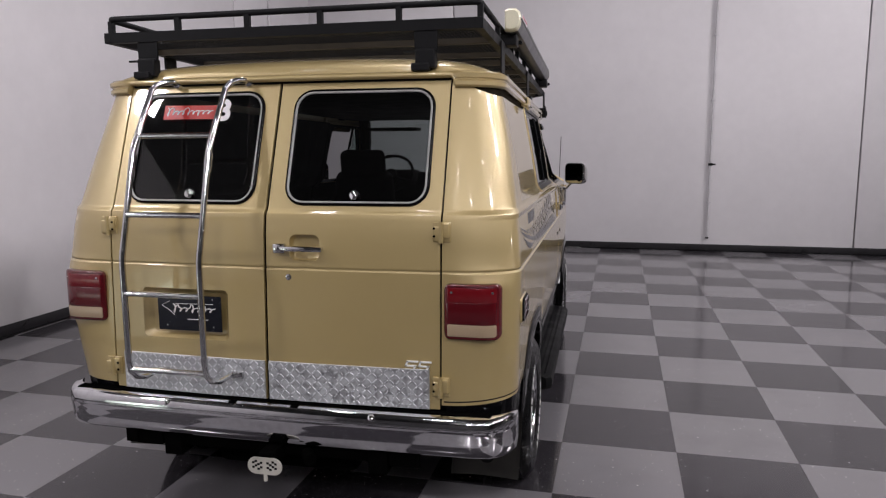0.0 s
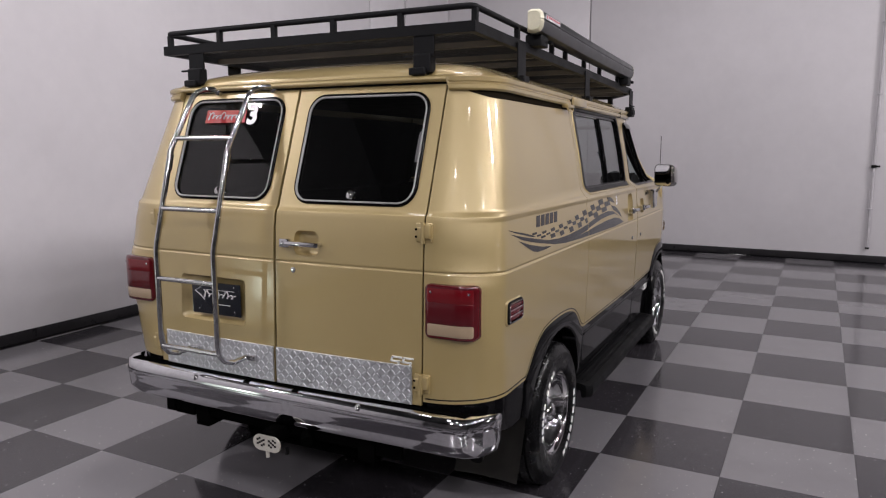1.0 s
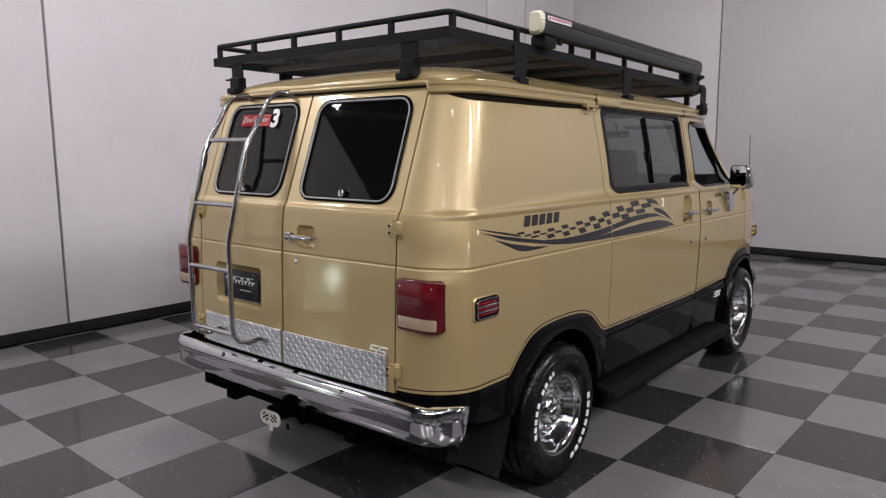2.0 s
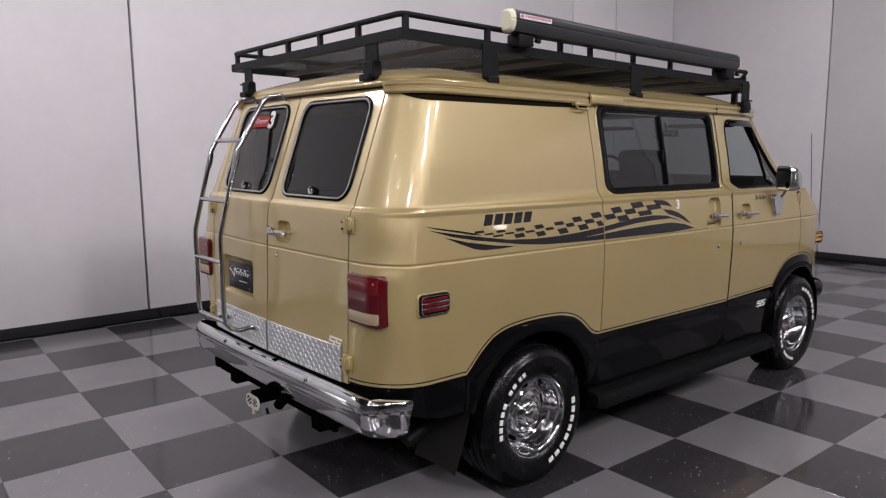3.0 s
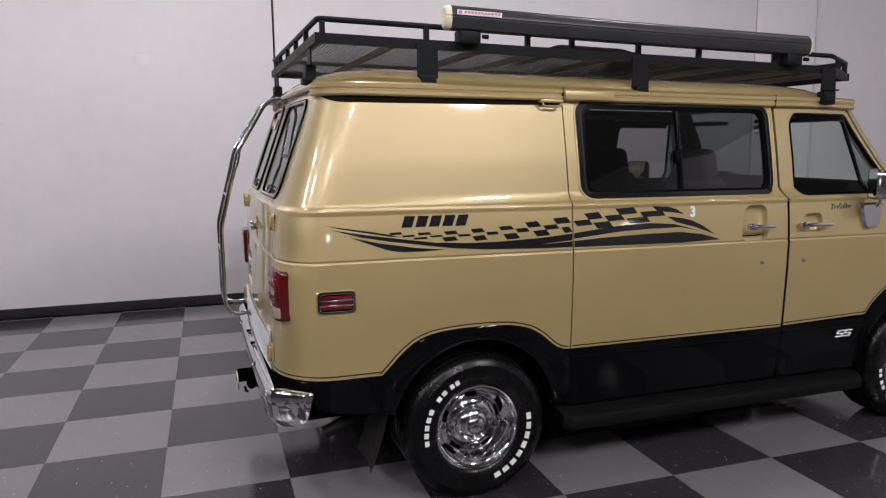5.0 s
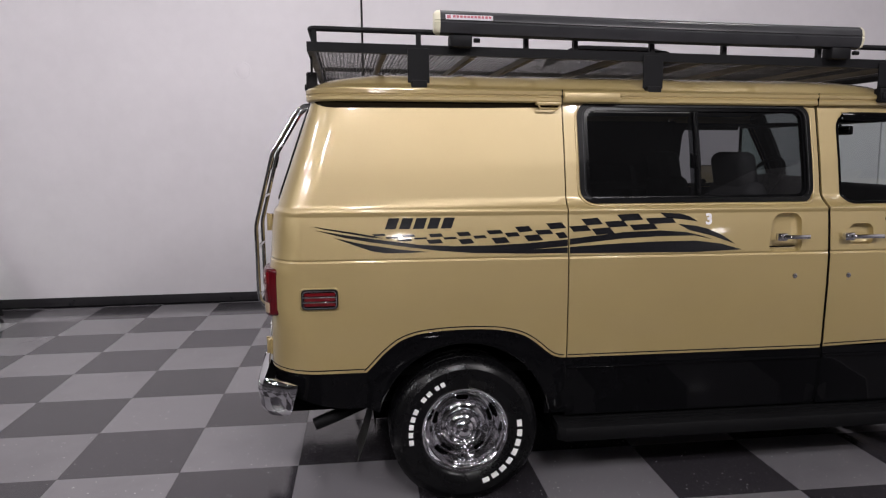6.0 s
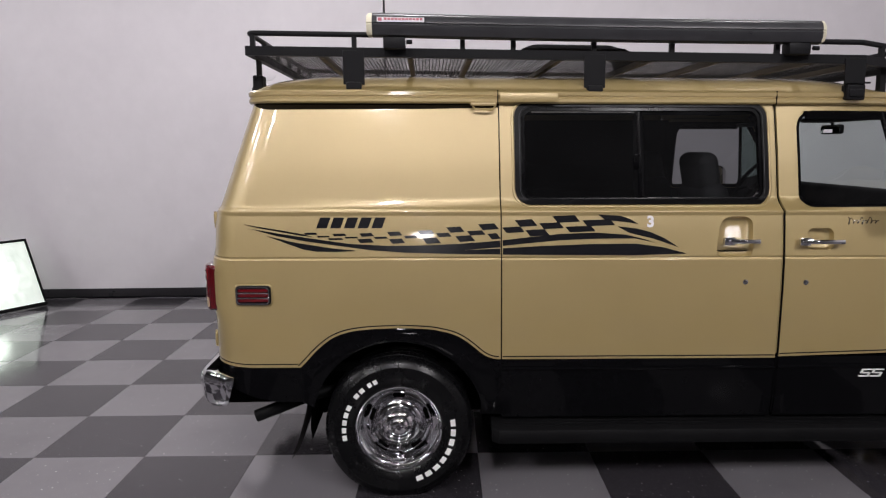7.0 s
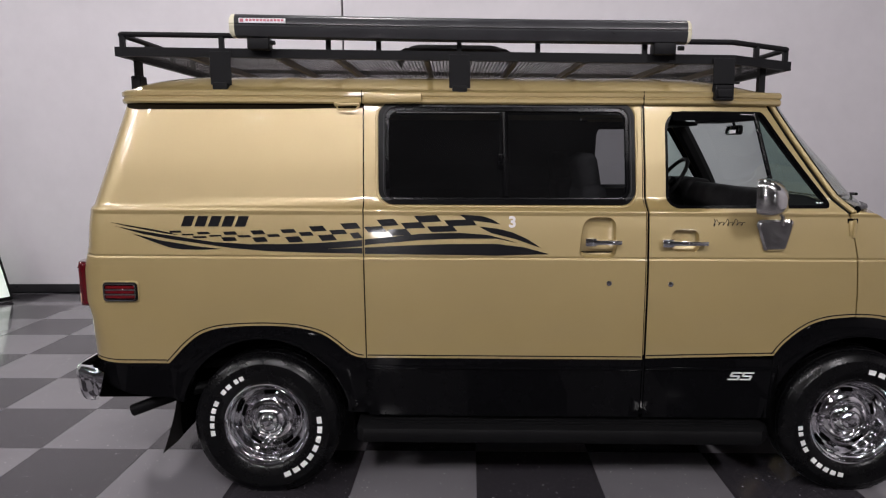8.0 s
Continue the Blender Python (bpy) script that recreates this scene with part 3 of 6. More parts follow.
def around(s, z, edge=DOOR_X):
    """Plan of the right flank at height z: s is y along the side, then runs round the rear corner to the door edge."""
    if s >= CORNER:
        return half_wide(s, z), s
    w, y1 = half_wide(CORNER, z), tail(z) + BOW
    rx, ry = min(float(np.interp(z, ROUND_Z, ROUND_X)), w - edge - 0.001), float(np.interp(z, ROUND_Z, ROUND_Y))
    l1, l2, l3 = CORNER - (y1 + ry), 0.5 * math.pi * math.sqrt((rx * rx + ry * ry) / 2), w - rx - edge
    d = CORNER - s
    if d > l1:
        d = l1 + (d - l1) / (WRAP - l1) * (l2 + l3)
    if d < l1:
        return w, CORNER - d
    if d < l1 + l2:
        q = (d - l1) / l2 * math.pi / 2
        return w - rx * (1 - math.cos(q)), y1 + ry - ry * math.sin(q)
    return w - rx - (d - l1 - l2), y1


WRAP = 0.62
S_END = CORNER - WRAP


def right_side(s, z):
    x, y = around(s, z)
    return Vector((x, y, z))


def left_side(s, z):
    """The left flank stands a little wider, most of all at the tail lamp."""
    x, y = around(s, z, LEFT_EDGE)
    more = float(np.interp(z, [0.60, 0.70, 0.93, 1.12, 1.36, 1.90], [0.012, 0.017, 0.026, 0.026, 0.012, 0.0]))
    return Vector((-x - more * min(1.0, max(0.0, (x - LEFT_EDGE) / 0.15)), y, z))


def rear_face(x, z):
    return Vector((x, tail(z) + bow(x), z))


ARCH_R = [(-0.452, 0.645), (-0.417, 0.681), (-0.379, 0.722), (-0.342, 0.755), (-0.305, 0.783), (-0.258, 0.805), (-0.200, 0.820), (-0.119, 0.829), (-0.027, 0.833), (0.052, 0.833), (0.143, 0.828), (0.200, 0.819), (0.257, 0.804), (0.301, 0.783), (0.346, 0.751), (0.401, 0.704), (0.441, 0.685), (0.473, 0.680)]
ARCH_F = [(2.396, 0.704), (2.428, 0.749), (2.464, 0.787), (2.513, 0.828), (2.562, 0.858), (2.612, 0.876), (2.662, 0.886), (2.752, 0.893), (2.860, 0.888), (2.95, 0.866), (3.02, 0.835), (3.08, 0.79), (3.13, 0.73), (3.16, 0.66)]


def eased(line, n=4):
    """The line with n steps between its points, rounded through them."""
    out = []
    for k in range(len(line) - 1):
        p = [Vector(line[min(len(line) - 1, max(0, k + d))]) for d in (-1, 0, 1, 2)]
        for i in range(n):
            u = i / n
            out.append(tuple(0.5 * (2 * p[1] + (p[2] - p[0]) * u + (2 * p[0] - 5 * p[1] + 4 * p[2] - p[3]) * u * u + (3 * p[1] - p[0] - 3 * p[2] + p[3]) * u ** 3)))
    return out + [tuple(line[-1])]


ARCH_R, ARCH_F = eased(ARCH_R), eased(ARCH_F)
SIDE_OUT = fillet(rect(0.557, 1.402, 1.750, 1.873), 0.070)
SIDE_PANE = fillet(rect(0.606, 1.436, 1.708, 1.834), 0.042)
DOOR_WIN = fillet([(1.892, 1.390), (2.672, 1.393), (2.372, 1.836), (1.892, 1.836)], [0.05, 0.03, 0.035, 0.08])
DOOR_PANE = fillet([(1.904, 1.402), (2.650, 1.405), (2.362, 1.824), (1.904, 1.824)], [0.04, 0.02, 0.03, 0.07])
FRONT_EDGE = [(2.757, 0.895), (2.755, 1.00), (2.744, 1.175), (2.722, 1.30), (2.710, 1.352)]

rec1 = fillet([(1.476, 1.166), (1.648, 1.166), (1.648, 1.350), (1.500, 1.350)], [0.03, 0.03, 0.04, 0.06])
rec2 = fillet([(1.896, 1.195), (2.030, 1.195), (2.024, 1.296), (1.904, 1.296)], 0.03)

quarter = [(S_END, 0.645), (-0.60, 0.645)] + ARCH_R + [(0.484, 0.680), (0.484, 1.905), (S_END, 1.905)]
panel("quarter_panel", quarter, [], right_side, GOLD, van)
panel("left_side_panel", [(S_END, 0.645), (-0.60, 0.645)] + ARCH_R + [(0.484, 0.680), (1.79, 0.684), (1.79, 1.905), (S_END, 1.905)], [], left_side, GOLD, van)
sliding_door = panel("sliding_door", rect(0.490, 0.680, 1.783, 1.900), [SIDE_OUT, rec1], right_side, GOLD, van, "gold sliding side door with a long window")
CROWN = next(k for k, p in enumerate(ARCH_F) if p[0] > 2.745)
door_shape = [(1.800, 0.686)] + ARCH_F[:CROWN] + FRONT_EDGE + [(2.395, 1.868), (1.800, 1.868)]
front_door = panel("front_door", door_shape, [DOOR_WIN, rec2], right_side, GOLD, van, "gold front passenger door")
left_door = panel("front_door", door_shape, [DOOR_WIN], left_side, GOLD, van, "gold front driver door")
fender = [(2.763, 0.893)] + [p for p in ARCH_F if p[0] > 2.768] + [(3.30, 0.66), (3.385, 0.72), (3.40, 0.98), (3.37, 1.062), (3.27, 1.140), (3.16, 1.188), (3.00, 1.270), (2.90, 1.330), (2.83, 1.372), (2.76, 1.382), (2.716, 1.366)] + [(y + 0.006, z) for y, z in FRONT_EDGE[::-1]]
panel("front_fender", fender, [], right_side, GOLD, van)
panel("front_fender", fender, [], left_side, GOLD, van)

# black backing that keeps the door gaps as dark as their shade
for y0, y1, z0, z1 in ((0.470, 0.505, 0.40, 1.86), (1.765, 1.820, 0.40, 1.86)):
    panel("door_gap_seal", rect(y0, z0, y1, z1), [], right_side, SEAL, van, lift=-0.012, depth=0.003)
panel("door_pillar", rect(1.7888, 0.70, 1.7922, 1.865), [], right_side, GOLD, van, lift=-0.008, depth=0.003)
# black strip over the gold door edge, for the shade in the gap
panel("door_edge_seal", rect(1.7945, 0.69, 1.7995, 1.362), [], right_side, SEAL, front_door, lift=-0.0025, depth=0.012)
panel("pillar_foot", rect(1.7885, 0.40, 1.7962, 0.682), [], right_side, BLACK_PAINT, van, lift=-0.004, depth=0.008)
for x0, x1 in ((-0.73, -0.70), (SPLIT - 0.02, SPLIT + 0.02), (0.69, 0.72)):
    panel("door_gap_seal", rect(x0, 0.63, x1, 1.90), [], rear_face, SEAL, van, lift=-0.012, depth=0.003)

# thin dark line and gold edge along the paint break
for a, b in ((ARCH_R, right_side), (ARCH_F, right_side)):
    line = [Vector(p) for p in a]
    outer, inner = [], []
    for k, p in enumerate(line):
        d = (line[min(k + 1, len(line) - 1)] - line[max(k - 1, 0)]).normalized()
        nrm = Vector((-d.y, d.x))
        outer.append(tuple(p + nrm * 0.016))
        inner.append(tuple(p + nrm * 0.011))
    panel("pinstripe", outer + inner[::-1], [], b, DECAL, van, lift=0.0012, depth=0.001)
panel("pinstripe", [(S_END + 0.01, 0.657), (-0.462, 0.659), (-0.462, 0.664), (S_END + 0.01, 0.662)], [], right_side, DECAL, van, lift=0.0012, depth=0.001)
for y0, y1 in ((0.493, 1.780), (1.803, 2.40)):
    z0 = 0.691 if y0 < 1 else 0.698
    panel("pinstripe", [(y0, z0), (y1, z0 + (0.0 if y0 < 1 else 0.017)), (y1, z0 + (0.005 if y0 < 1 else 0.022)), (y0, z0 + 0.005)], [], right_side, DECAL, sliding_door if y0 < 1 else front_door, lift=0.0012, depth=0.001)


def flare(arch, cy, cz, radius, surface, back, ahead):
    """Black wheel-arch flare between the paint edge and the round opening, with a rolled lip."""
    bm = bmesh.new()
    n, rows = 40, []
    line = [Vector(p) for p in arch]
    run = [0.0]
    for p, q in zip(line, line[1:]):
        run.append(run[-1] + (q - p).length)
    for i in range(n + 1):
        d = run[-1] * i / n
        k = min(len(line) - 2, max(j for j in range(len(run)) if run[j] <= d + 1e-9))
        p = line[k].lerp(line[k + 1], (d - run[k]) / (run[k + 1] - run[k]))
        q = math.radians(back + (ahead - back) * i / n)
        c = Vector((cy + radius * math.cos(q), cz + radius * math.sin(q)))
        row = []
        for f, out in ((0.0, 0.001), (0.12, 0.006), (0.5, 0.010), (0.85, 0.014), (1.0, 0.010), (1.03, -0.01), (1.03, -0.06)):
            u = p.lerp(c, min(1, f))
            base = surface(u.x, u.y)
            sign = 1 if base.x > 0 else -1
            row.append(bm.verts.new((base.x + sign * out, u.x, u.y)))
        rows.append(row)
    for a, b in zip(rows, rows[1:]):
        for i in range(len(a) - 1):
            bm.faces.new((a[i], a[i + 1], b[i + 1], b[i]))
    return part("wheel_arch_flare", bm, BLACK_PAINT, van, "gloss black wheel arch flare", rake=True, smooth=50)


for surface in (right_side, left_side):
    flare([(-0.455, 0.475), (-0.450, 0.58)] + ARCH_R + [(0.487, 0.60), (0.489, 0.46)], 0.0, 0.365, 0.405, surface, 168, 8)
    flare([(2.392, 0.48), (2.394, 0.60)] + ARCH_F + [(3.19, 0.55)], 2.794, 0.395, 0.405, surface, 166, 16)


def skirt(name, y0, y1, z0, z1, surface, bead):
    ob = panel(name, [(y0, z0), (y1, z0), (y1, z1), (y0, z1)], [], surface, BLACK_PAINT, van, "gloss black lower body panel", lift=-0.002)
    if bead:
        bm = bmesh.new()
        sweep(bm, [surface(y0 + (y1 - y0) * i / 24, bead) for i in range(25)], 0.007, 8, flat=1.4)
        part("moulding", bm, BLACK_PAINT, ob, rake=True)
    return ob


for surface in (right_side, left_side):
    panel("rear_skirt", [(S_END + 0.02, 0.600), (-0.66, 0.490), (-0.56, 0.472), (-0.43, 0.472), (-0.43, 0.643), (S_END + 0.02, 0.643)], [], surface, BLACK_PAINT, van, "gloss black lower body panel", lift=-0.003)
    skirt("sliding_door_skirt", 0.490, 1.783, 0.385, 0.678, surface, 0.634)
    skirt("front_door_skirt", 1.800, 2.40, 0.385, 0.684, surface, 0.638)
    for y0, y1 in ((0.39, 0.490), ):
        skirt("arch_filler", y0, y1, 0.40, 0.678, surface, 0.0)


# ---- rear doors
def rear_door(side):
    """side +1: right leaf; -1: left leaf, with the plate recess."""
    x0, x1 = (SPLIT + 0.006, 0.699) if side > 0 else (-LEFT_EDGE + 0.007, SPLIT - 0.006)
    wx0, wx1 = (0.064, 0.644) if side > 0 else (-0.648, -0.068)
    opening = fillet([(wx0, 1.408), (wx1, 1.408), (wx1, 1.862), (wx0, 1.862)], 0.075)
    holes = [opening]
    if side < 0:
        holes.append(fillet(rect(-0.566, 0.855, -0.172, 1.062), 0.022))
    else:
        holes.append(fillet(rect(0.098, 1.192, 0.222, 1.295), 0.028))
    door = panel("rear_door", rect(x0, 0.628, x1, 1.908), holes, rear_face, GOLD, van, "gold rear door with a dark tinted window", step=0.07)
    for loop, r, lift, mat, nm in ((fillet([(wx0 + 0.006, 1.414), (wx1 - 0.006, 1.414), (wx1 - 0.006, 1.856), (wx0 + 0.006, 1.856)], 0.07), 0.0095, 0.0, SEAL, "window_seal"),
                                   (fillet([(wx0 + 0.011, 1.419), (wx1 - 0.011, 1.419), (wx1 - 0.011, 1.851), (wx0 + 0.011, 1.851)], 0.065), 0.0052, 0.006, GREY_BEAD, "chrome_bead")):
        bm = bmesh.new()
        sweep(bm, [rear_face(a, b) + Vector((0, -lift, 0)) for a, b in dense(loop, 0.04)], r, 8, closed=True)
        part(nm, bm, mat, door, rake=True, smooth=60)
    pane = panel("window_pane", fillet([(wx0 + 0.012, 1.42), (wx1 - 0.012, 1.42), (wx1 - 0.012, 1.85), (wx0 + 0.012, 1.85)], 0.064), [], rear_face, GLASS_REAR, door, "dark tinted glass", lift=-0.004, depth=0.004)
    pane.visible_shadow = False
    bm = bmesh.new()
    cx = 0.354 * side
    lathe(bm, [(0.0, 0.022), (0.008, 0.022), (0.018, 0.016), (0.020, 0.004), (0.020, -0.004)], Matrix.Translation(rear_face(cx, 1.444)) @ Matrix.Rotation(radians(68), 4, "X"), 16)
    part("window_latch", bm, CHROME, door, "round chrome window latch", rake=True)
    # tread plate along the foot of the door
    px0, px1 = (SPLIT + 0.008, 0.660) if side > 0 else (-0.665, SPLIT - 0.008)
    bm = bmesh.new()
    cols = [[bm.verts.new((x, y + bow(x), z)) for y, z in ((-0.914, 0.628), (-0.9195, 0.628), (-0.921, 0.6295), (-0.921, 0.7845), (-0.9195, 0.786), (-0.914, 0.786))] for x in (px0 + (px1 - px0) * i / 10 for i in range(11))]
    for c0, c1 in zip(cols, cols[1:]):
        for i in range(6):
            bm.faces.new((c0[i], c0[(i + 1) % 6], c1[(i + 1) % 6], c1[i]))
    bm.faces.new(cols[0])
    bm.faces.new(cols[-1][::-1])
    plate = part("tread_plate", bm, TREAD_PLATE, door, "bright diamond tread plate", rake=True)
    bm = bmesh.new()
    nx, nz = int((px1 - px0) / 0.0225), 7
    for i in range(nx):
        for j in range(nz):
            cx = px0 + (px1 - px0) * (i + 0.5) / nx
            c = Vector((cx, -0.9208 + bow(cx), 0.628 + 0.158 * (j + 0.5) / nz))
            q = math.radians(45 if (i + j) % 2 else -45)
            u, v = Vector((math.cos(q), 0, math.sin(q))), Vector((-math.sin(q), 0, math.cos(q)))
            rim = [bm.verts.new(c + u * a + v * b) for a, b in ((0.0125, 0), (0.007, 0.0032), (-0.007, 0.0032), (-0.0125, 0), (-0.007, -0.0032), (0.007, -0.0032))]
            top = [bm.verts.new(c + u * a + v * b + Vector((0, -0.0019, 0))) for a, b in ((0.0095, 0), (0.0058, 0.0017), (-0.0058, 0.0017), (-0.0095, 0), (-0.0058, -0.0017), (0.0058, -0.0017))]
            bm.faces.new(top)
            for k in range(6):
                bm.faces.new((rim[k], rim[(k + 1) % 6], top[(k + 1) % 6], top[k]))
    tagged(part("raised_tread", bm, RAISED_PLATE, door, rake=True, smooth=0), kind="stuff")
    # hinges
    for z in (1.314, 0.720):
        hx, y = (0.705 if side > 0 else -LEFT_EDGE), tail(z) + BOW
        bm = bmesh.new()
        box(bm, (hx - 0.034, y - 0.008, z - 0.038), (hx + 0.034, y + 0.002, z + 0.038), 0.004, segments=3)
        for a in (-1, 1):
            box(bm, (hx + a * 0.017 - 0.014, y - 0.021, z + a * 0.006 - 0.028), (hx + a * 0.017 + 0.014, y - 0.006, z + a * 0.006 + 0.028), 0.006, segments=3)
        sweep(bm, [(hx, y - 0.018, z - 0.040), (hx, y - 0.018, z + 0.040)], 0.009, 12)
        hinge = part("door_hinge", bm, GOLD, door, rake=True)
        for dz in (-0.024, 0.024):
            bm = bmesh.new()
            lathe(bm, [(0.0, 0.004), (0.005, 0.003), (0.005, 0)], Matrix.Translation((hx - 0.026 * side, y - 0.0215, z + dz * 0.6)) @ Matrix.Rotation(radians(90), 4, "X"), 6)
            part("hinge_bolt", bm, SHADE_BLACK, hinge, rake=True)
    return door


door_r = rear_door(1)
door_l = rear_door(-1)


def script(start, length, middle, height, loops, place):
    """A flowing pen line of loops, without letters; place(a, b) lays it on its surface."""
    pts = []
    for k in range(loops * 14 + 1):
        u = k / (loops * 14)
        q = 2 * math.pi * loops * u
        tall = 1.0 if u < 0.14 or 0.42 < u < 0.50 or 0.70 < u < 0.76 else 0.42
        pts.append(place(start + length * u + 0.35 * length / loops * math.sin(q + 0.6), middle + height * tall * math.cos(q) * 0.5 + height * 0.2 * (tall - 0.42)))
    return pts


def door_handle(parent, centre, length, m, recess=True):
    """Chrome pull handle: a wide end block, a bar and a far foot."""
    bm = bmesh.new()
    box(bm, (-length / 2, -0.019, 0.006), (-length / 2 + 0.052, 0.019, 0.030), 0.006)
    box(bm, (-length / 2 + 0.03, -0.0105, 0.022), (length / 2, 0.0105, 0.037), 0.005)
    box(bm, (length / 2 - 0.03, -0.007, -0.004), (length / 2 - 0.006, 0.007, 0.028), 0.003)
    box(bm, (-length / 2 + 0.006, -0.010, -0.004), (-length / 2 + 0.045, 0.010, 0.016), 0.003)
    lathe(bm, [(0.0, 0.034), (0.007, 0.033), (0.008, 0.028)], Matrix.Translation((-length / 2 + 0.02, 0, 0)), 12)
    bm.transform(Matrix.Translation(centre) @ m)
    part("door_handle", bm, CHROME, parent, "chrome pull handle", rake=True)


def bowl(parent, outline, surface, depth, name="handle_recess"):
    """Pressed recess behind a handle: rim walls that slope in to a floor."""
    bm = bmesh.new()
    a = [sum(p[i] for p in outline) / len(outline) for i in (0, 1)]
    rows = []
    for f, d in ((1.0, 0.0), (0.985, 0.25), (0.94, 0.8), (0.86, 0.97), (0.5, 1.0)):
        row = []
        for y, z in outline:
            yy, zz = a[0] + (y - a[0]) * f, a[1] + (z - a[1]) * f
            p = surface(yy, zz)
            n = Vector((0, 1, 0)) if surface is rear_face else Vector((-1 if p.x > 0 else 1, 0, 0))
            row.append(bm.verts.new(p + n * depth * d))
        rows.append(row)
    k = len(outline)
    for r0, r1 in zip(rows, rows[1:]):
        for i in range(k):
            bm.faces.new((r0[i], r0[(i + 1) % k], r1[(i + 1) % k], r1[i]))
    bm.faces.new(rows[-1])
    return part(name, bm, GOLD, parent, rake=True, smooth=60)


def key_lock(parent, place, m):
    bm = bmesh.new()
    lathe(bm, [(0.0, 0.004), (0.008, 0.005), (0.012, 0.004), (0.0135, 0.0), (0.0135, -0.003)], Matrix.Translation(place) @ m, 16)
    part("key_lock", bm, CHROME, parent, rake=True)


TO_REAR = Matrix.Rotation(radians(90), 4, "X")
TO_RIGHT = Matrix(((0, 0, 1, 0), (1, 0, 0, 0), (0, 1, 0, 0), (0, 0, 0, 1)))
bowl(door_r, fillet(rect(0.098, 1.192, 0.222, 1.295), 0.028), rear_face, 0.034)
door_handle(door_r, (0.142, -0.893, 1.242), 0.205, TO_REAR)
key_lock(door_r, (0.093, -0.897, 1.127), TO_REAR)

# plate recess, plate and its writing
PLATE_SHIFT = Matrix.Translation((-0.016, 0, 0))
bm = bmesh.new()
ol = fillet(rect(-0.566, 0.855, -0.172, 1.062), 0.022)
rows = []
for f, d in ((1.0, 0.0), (0.97, 0.006), (0.88, 0.034), (0.84, 0.036), (0.4, 0.036)):
    rows.append([bm.verts.new(rear_face(-0.369 + (x + 0.369) * f, 0.9585 + (z - 0.9585) * f) + Vector((0, d, 0))) for x, z in ol])
for r0, r1 in zip(rows, rows[1:]):
    for i in range(len(ol)):
        bm.faces.new((r0[i], r0[(i + 1) % len(ol)], r1[(i + 1) % len(ol)], r1[i]))
bm.faces.new(rows[-1])
part("plate_recess", bm, GOLD, door_l, rake=True, smooth=60)
bm = bmesh.new()
box(bm, (-0.482, -0.893, 0.885), (-0.194, -0.888, 1.033), 0.002)
bm.transform(PLATE_SHIFT)
part("licence_plate", bm, PLATE_BLACK, door_l, "black novelty licence plate with pale script strokes", rake=True)
bm = bmesh.new()
sweep(bm, [(-0.425, -0.8938, 1.008), (-0.462, -0.8938, 0.990), (-0.430, -0.8938, 0.972), (-0.405, -0.8938, 0.950)], 0.0030, 6, flat=0.4)
sweep(bm, script(-0.415, 0.190, 0.974, 0.036, 7, lambda a, b: Vector((a, -0.8938, b))), 0.0024, 6)
sweep(bm, [(-0.40, -0.8938, 0.998), (-0.23, -0.8938, 1.000)], 0.0020, 6, flat=0.4)
sweep(bm, [(-0.345, -0.8938, 0.934), (-0.255, -0.8938, 0.934)], 0.0034, 6, flat=0.4)
bm.transform(PLATE_SHIFT)
part("plate_script", bm, WHITE_VINYL, door_l, "pale script strokes", rake=True)
for x in (-0.44, -0.23):
    for z in (0.905, 1.018):
        bm = bmesh.new()
        lathe(bm, [(0.0, 0.002), (0.004, 0.001), (0.004, 0)], Matrix.Translation((x, -0.893, z)) @ TO_REAR, 8)
        bm.transform(PLATE_SHIFT)
        part("plate_screw", bm, POLISHED, door_l, rake=True)

# small emblem above the tread plate: two linked slanted hooks, without lettering
def emblem(parent, centre, m, size, tall=1.0):
    for k in (-1, 1):
        bm = bmesh.new()
        for x0, z0, x1, z1 in ((-0.40, 0.42, 0.42, 0.42), (-0.40, 0.0, 0.40, 0.0), (-0.42, -0.42, 0.40, -0.42), (-0.40, 0.42, -0.40, 0.0), (0.40, 0.0, 0.40, -0.42)):
            a, b = Vector((k * 0.5 + x0 * 0.9 + z0 * 0.35, z0, 0)), Vector((k * 0.5 + x1 * 0.9 + z1 * 0.35, z1, 0))
            d = (b - a).normalized() * 0.07
            s = Vector((-d.y, d.x, 0))
            q = [a - d - s, b + d - s, b + d + s, a - d + s]
            lo = [bm.verts.new(p * size) for p in q]
            hi = [bm.verts.new((p + Vector((0, 0, 0.12))) * size) for p in q]
            bm.faces.new(hi)
            for i in range(4):
                bm.faces.new((lo[i], lo[(i + 1) % 4], hi[(i + 1) % 4], hi[i]))
        bm.transform(Matrix.Translation(centre) @ m @ Matrix.Diagonal((1, tall, 1, 1)))
        part("emblem", bm, EMBLEM, parent, "small bright slanted emblem", rake=True, smooth=0)


emblem(door_r, (0.611, -0.911 + bow(0.611), 0.797), TO_REAR, 0.052, 0.8)
emblem(front_door, (half_wide(2.25, 0.60) - 0.001, 2.252, 0.602), TO_RIGHT, 0.056, 0.68)

# sticker in the left rear window
bm = bmesh.new()
def on_pane(x, z, out=0.006):
    return rear_face(x, z) + Vector((0, -out, 0))


vs = [bm.verts.new(on_pane(x, z)) for x, z in ((-0.532, 1.752), (-0.285, 1.752), (-0.285, 1.808), (-0.532, 1.812))]
bm.faces.new(vs)
bmesh.ops.solidify(bm, geom=bm.faces[:], thickness=0.0006)
sticker = part("sticker", bm, RED_VINYL, door_l, "red sticker with pale script strokes", rake=True)
bm = bmesh.new()
sweep(bm, script(-0.520, 0.215, 1.780, 0.034, 9, lambda a, b: on_pane(a, b, 0.0075)), 0.0016, 5)
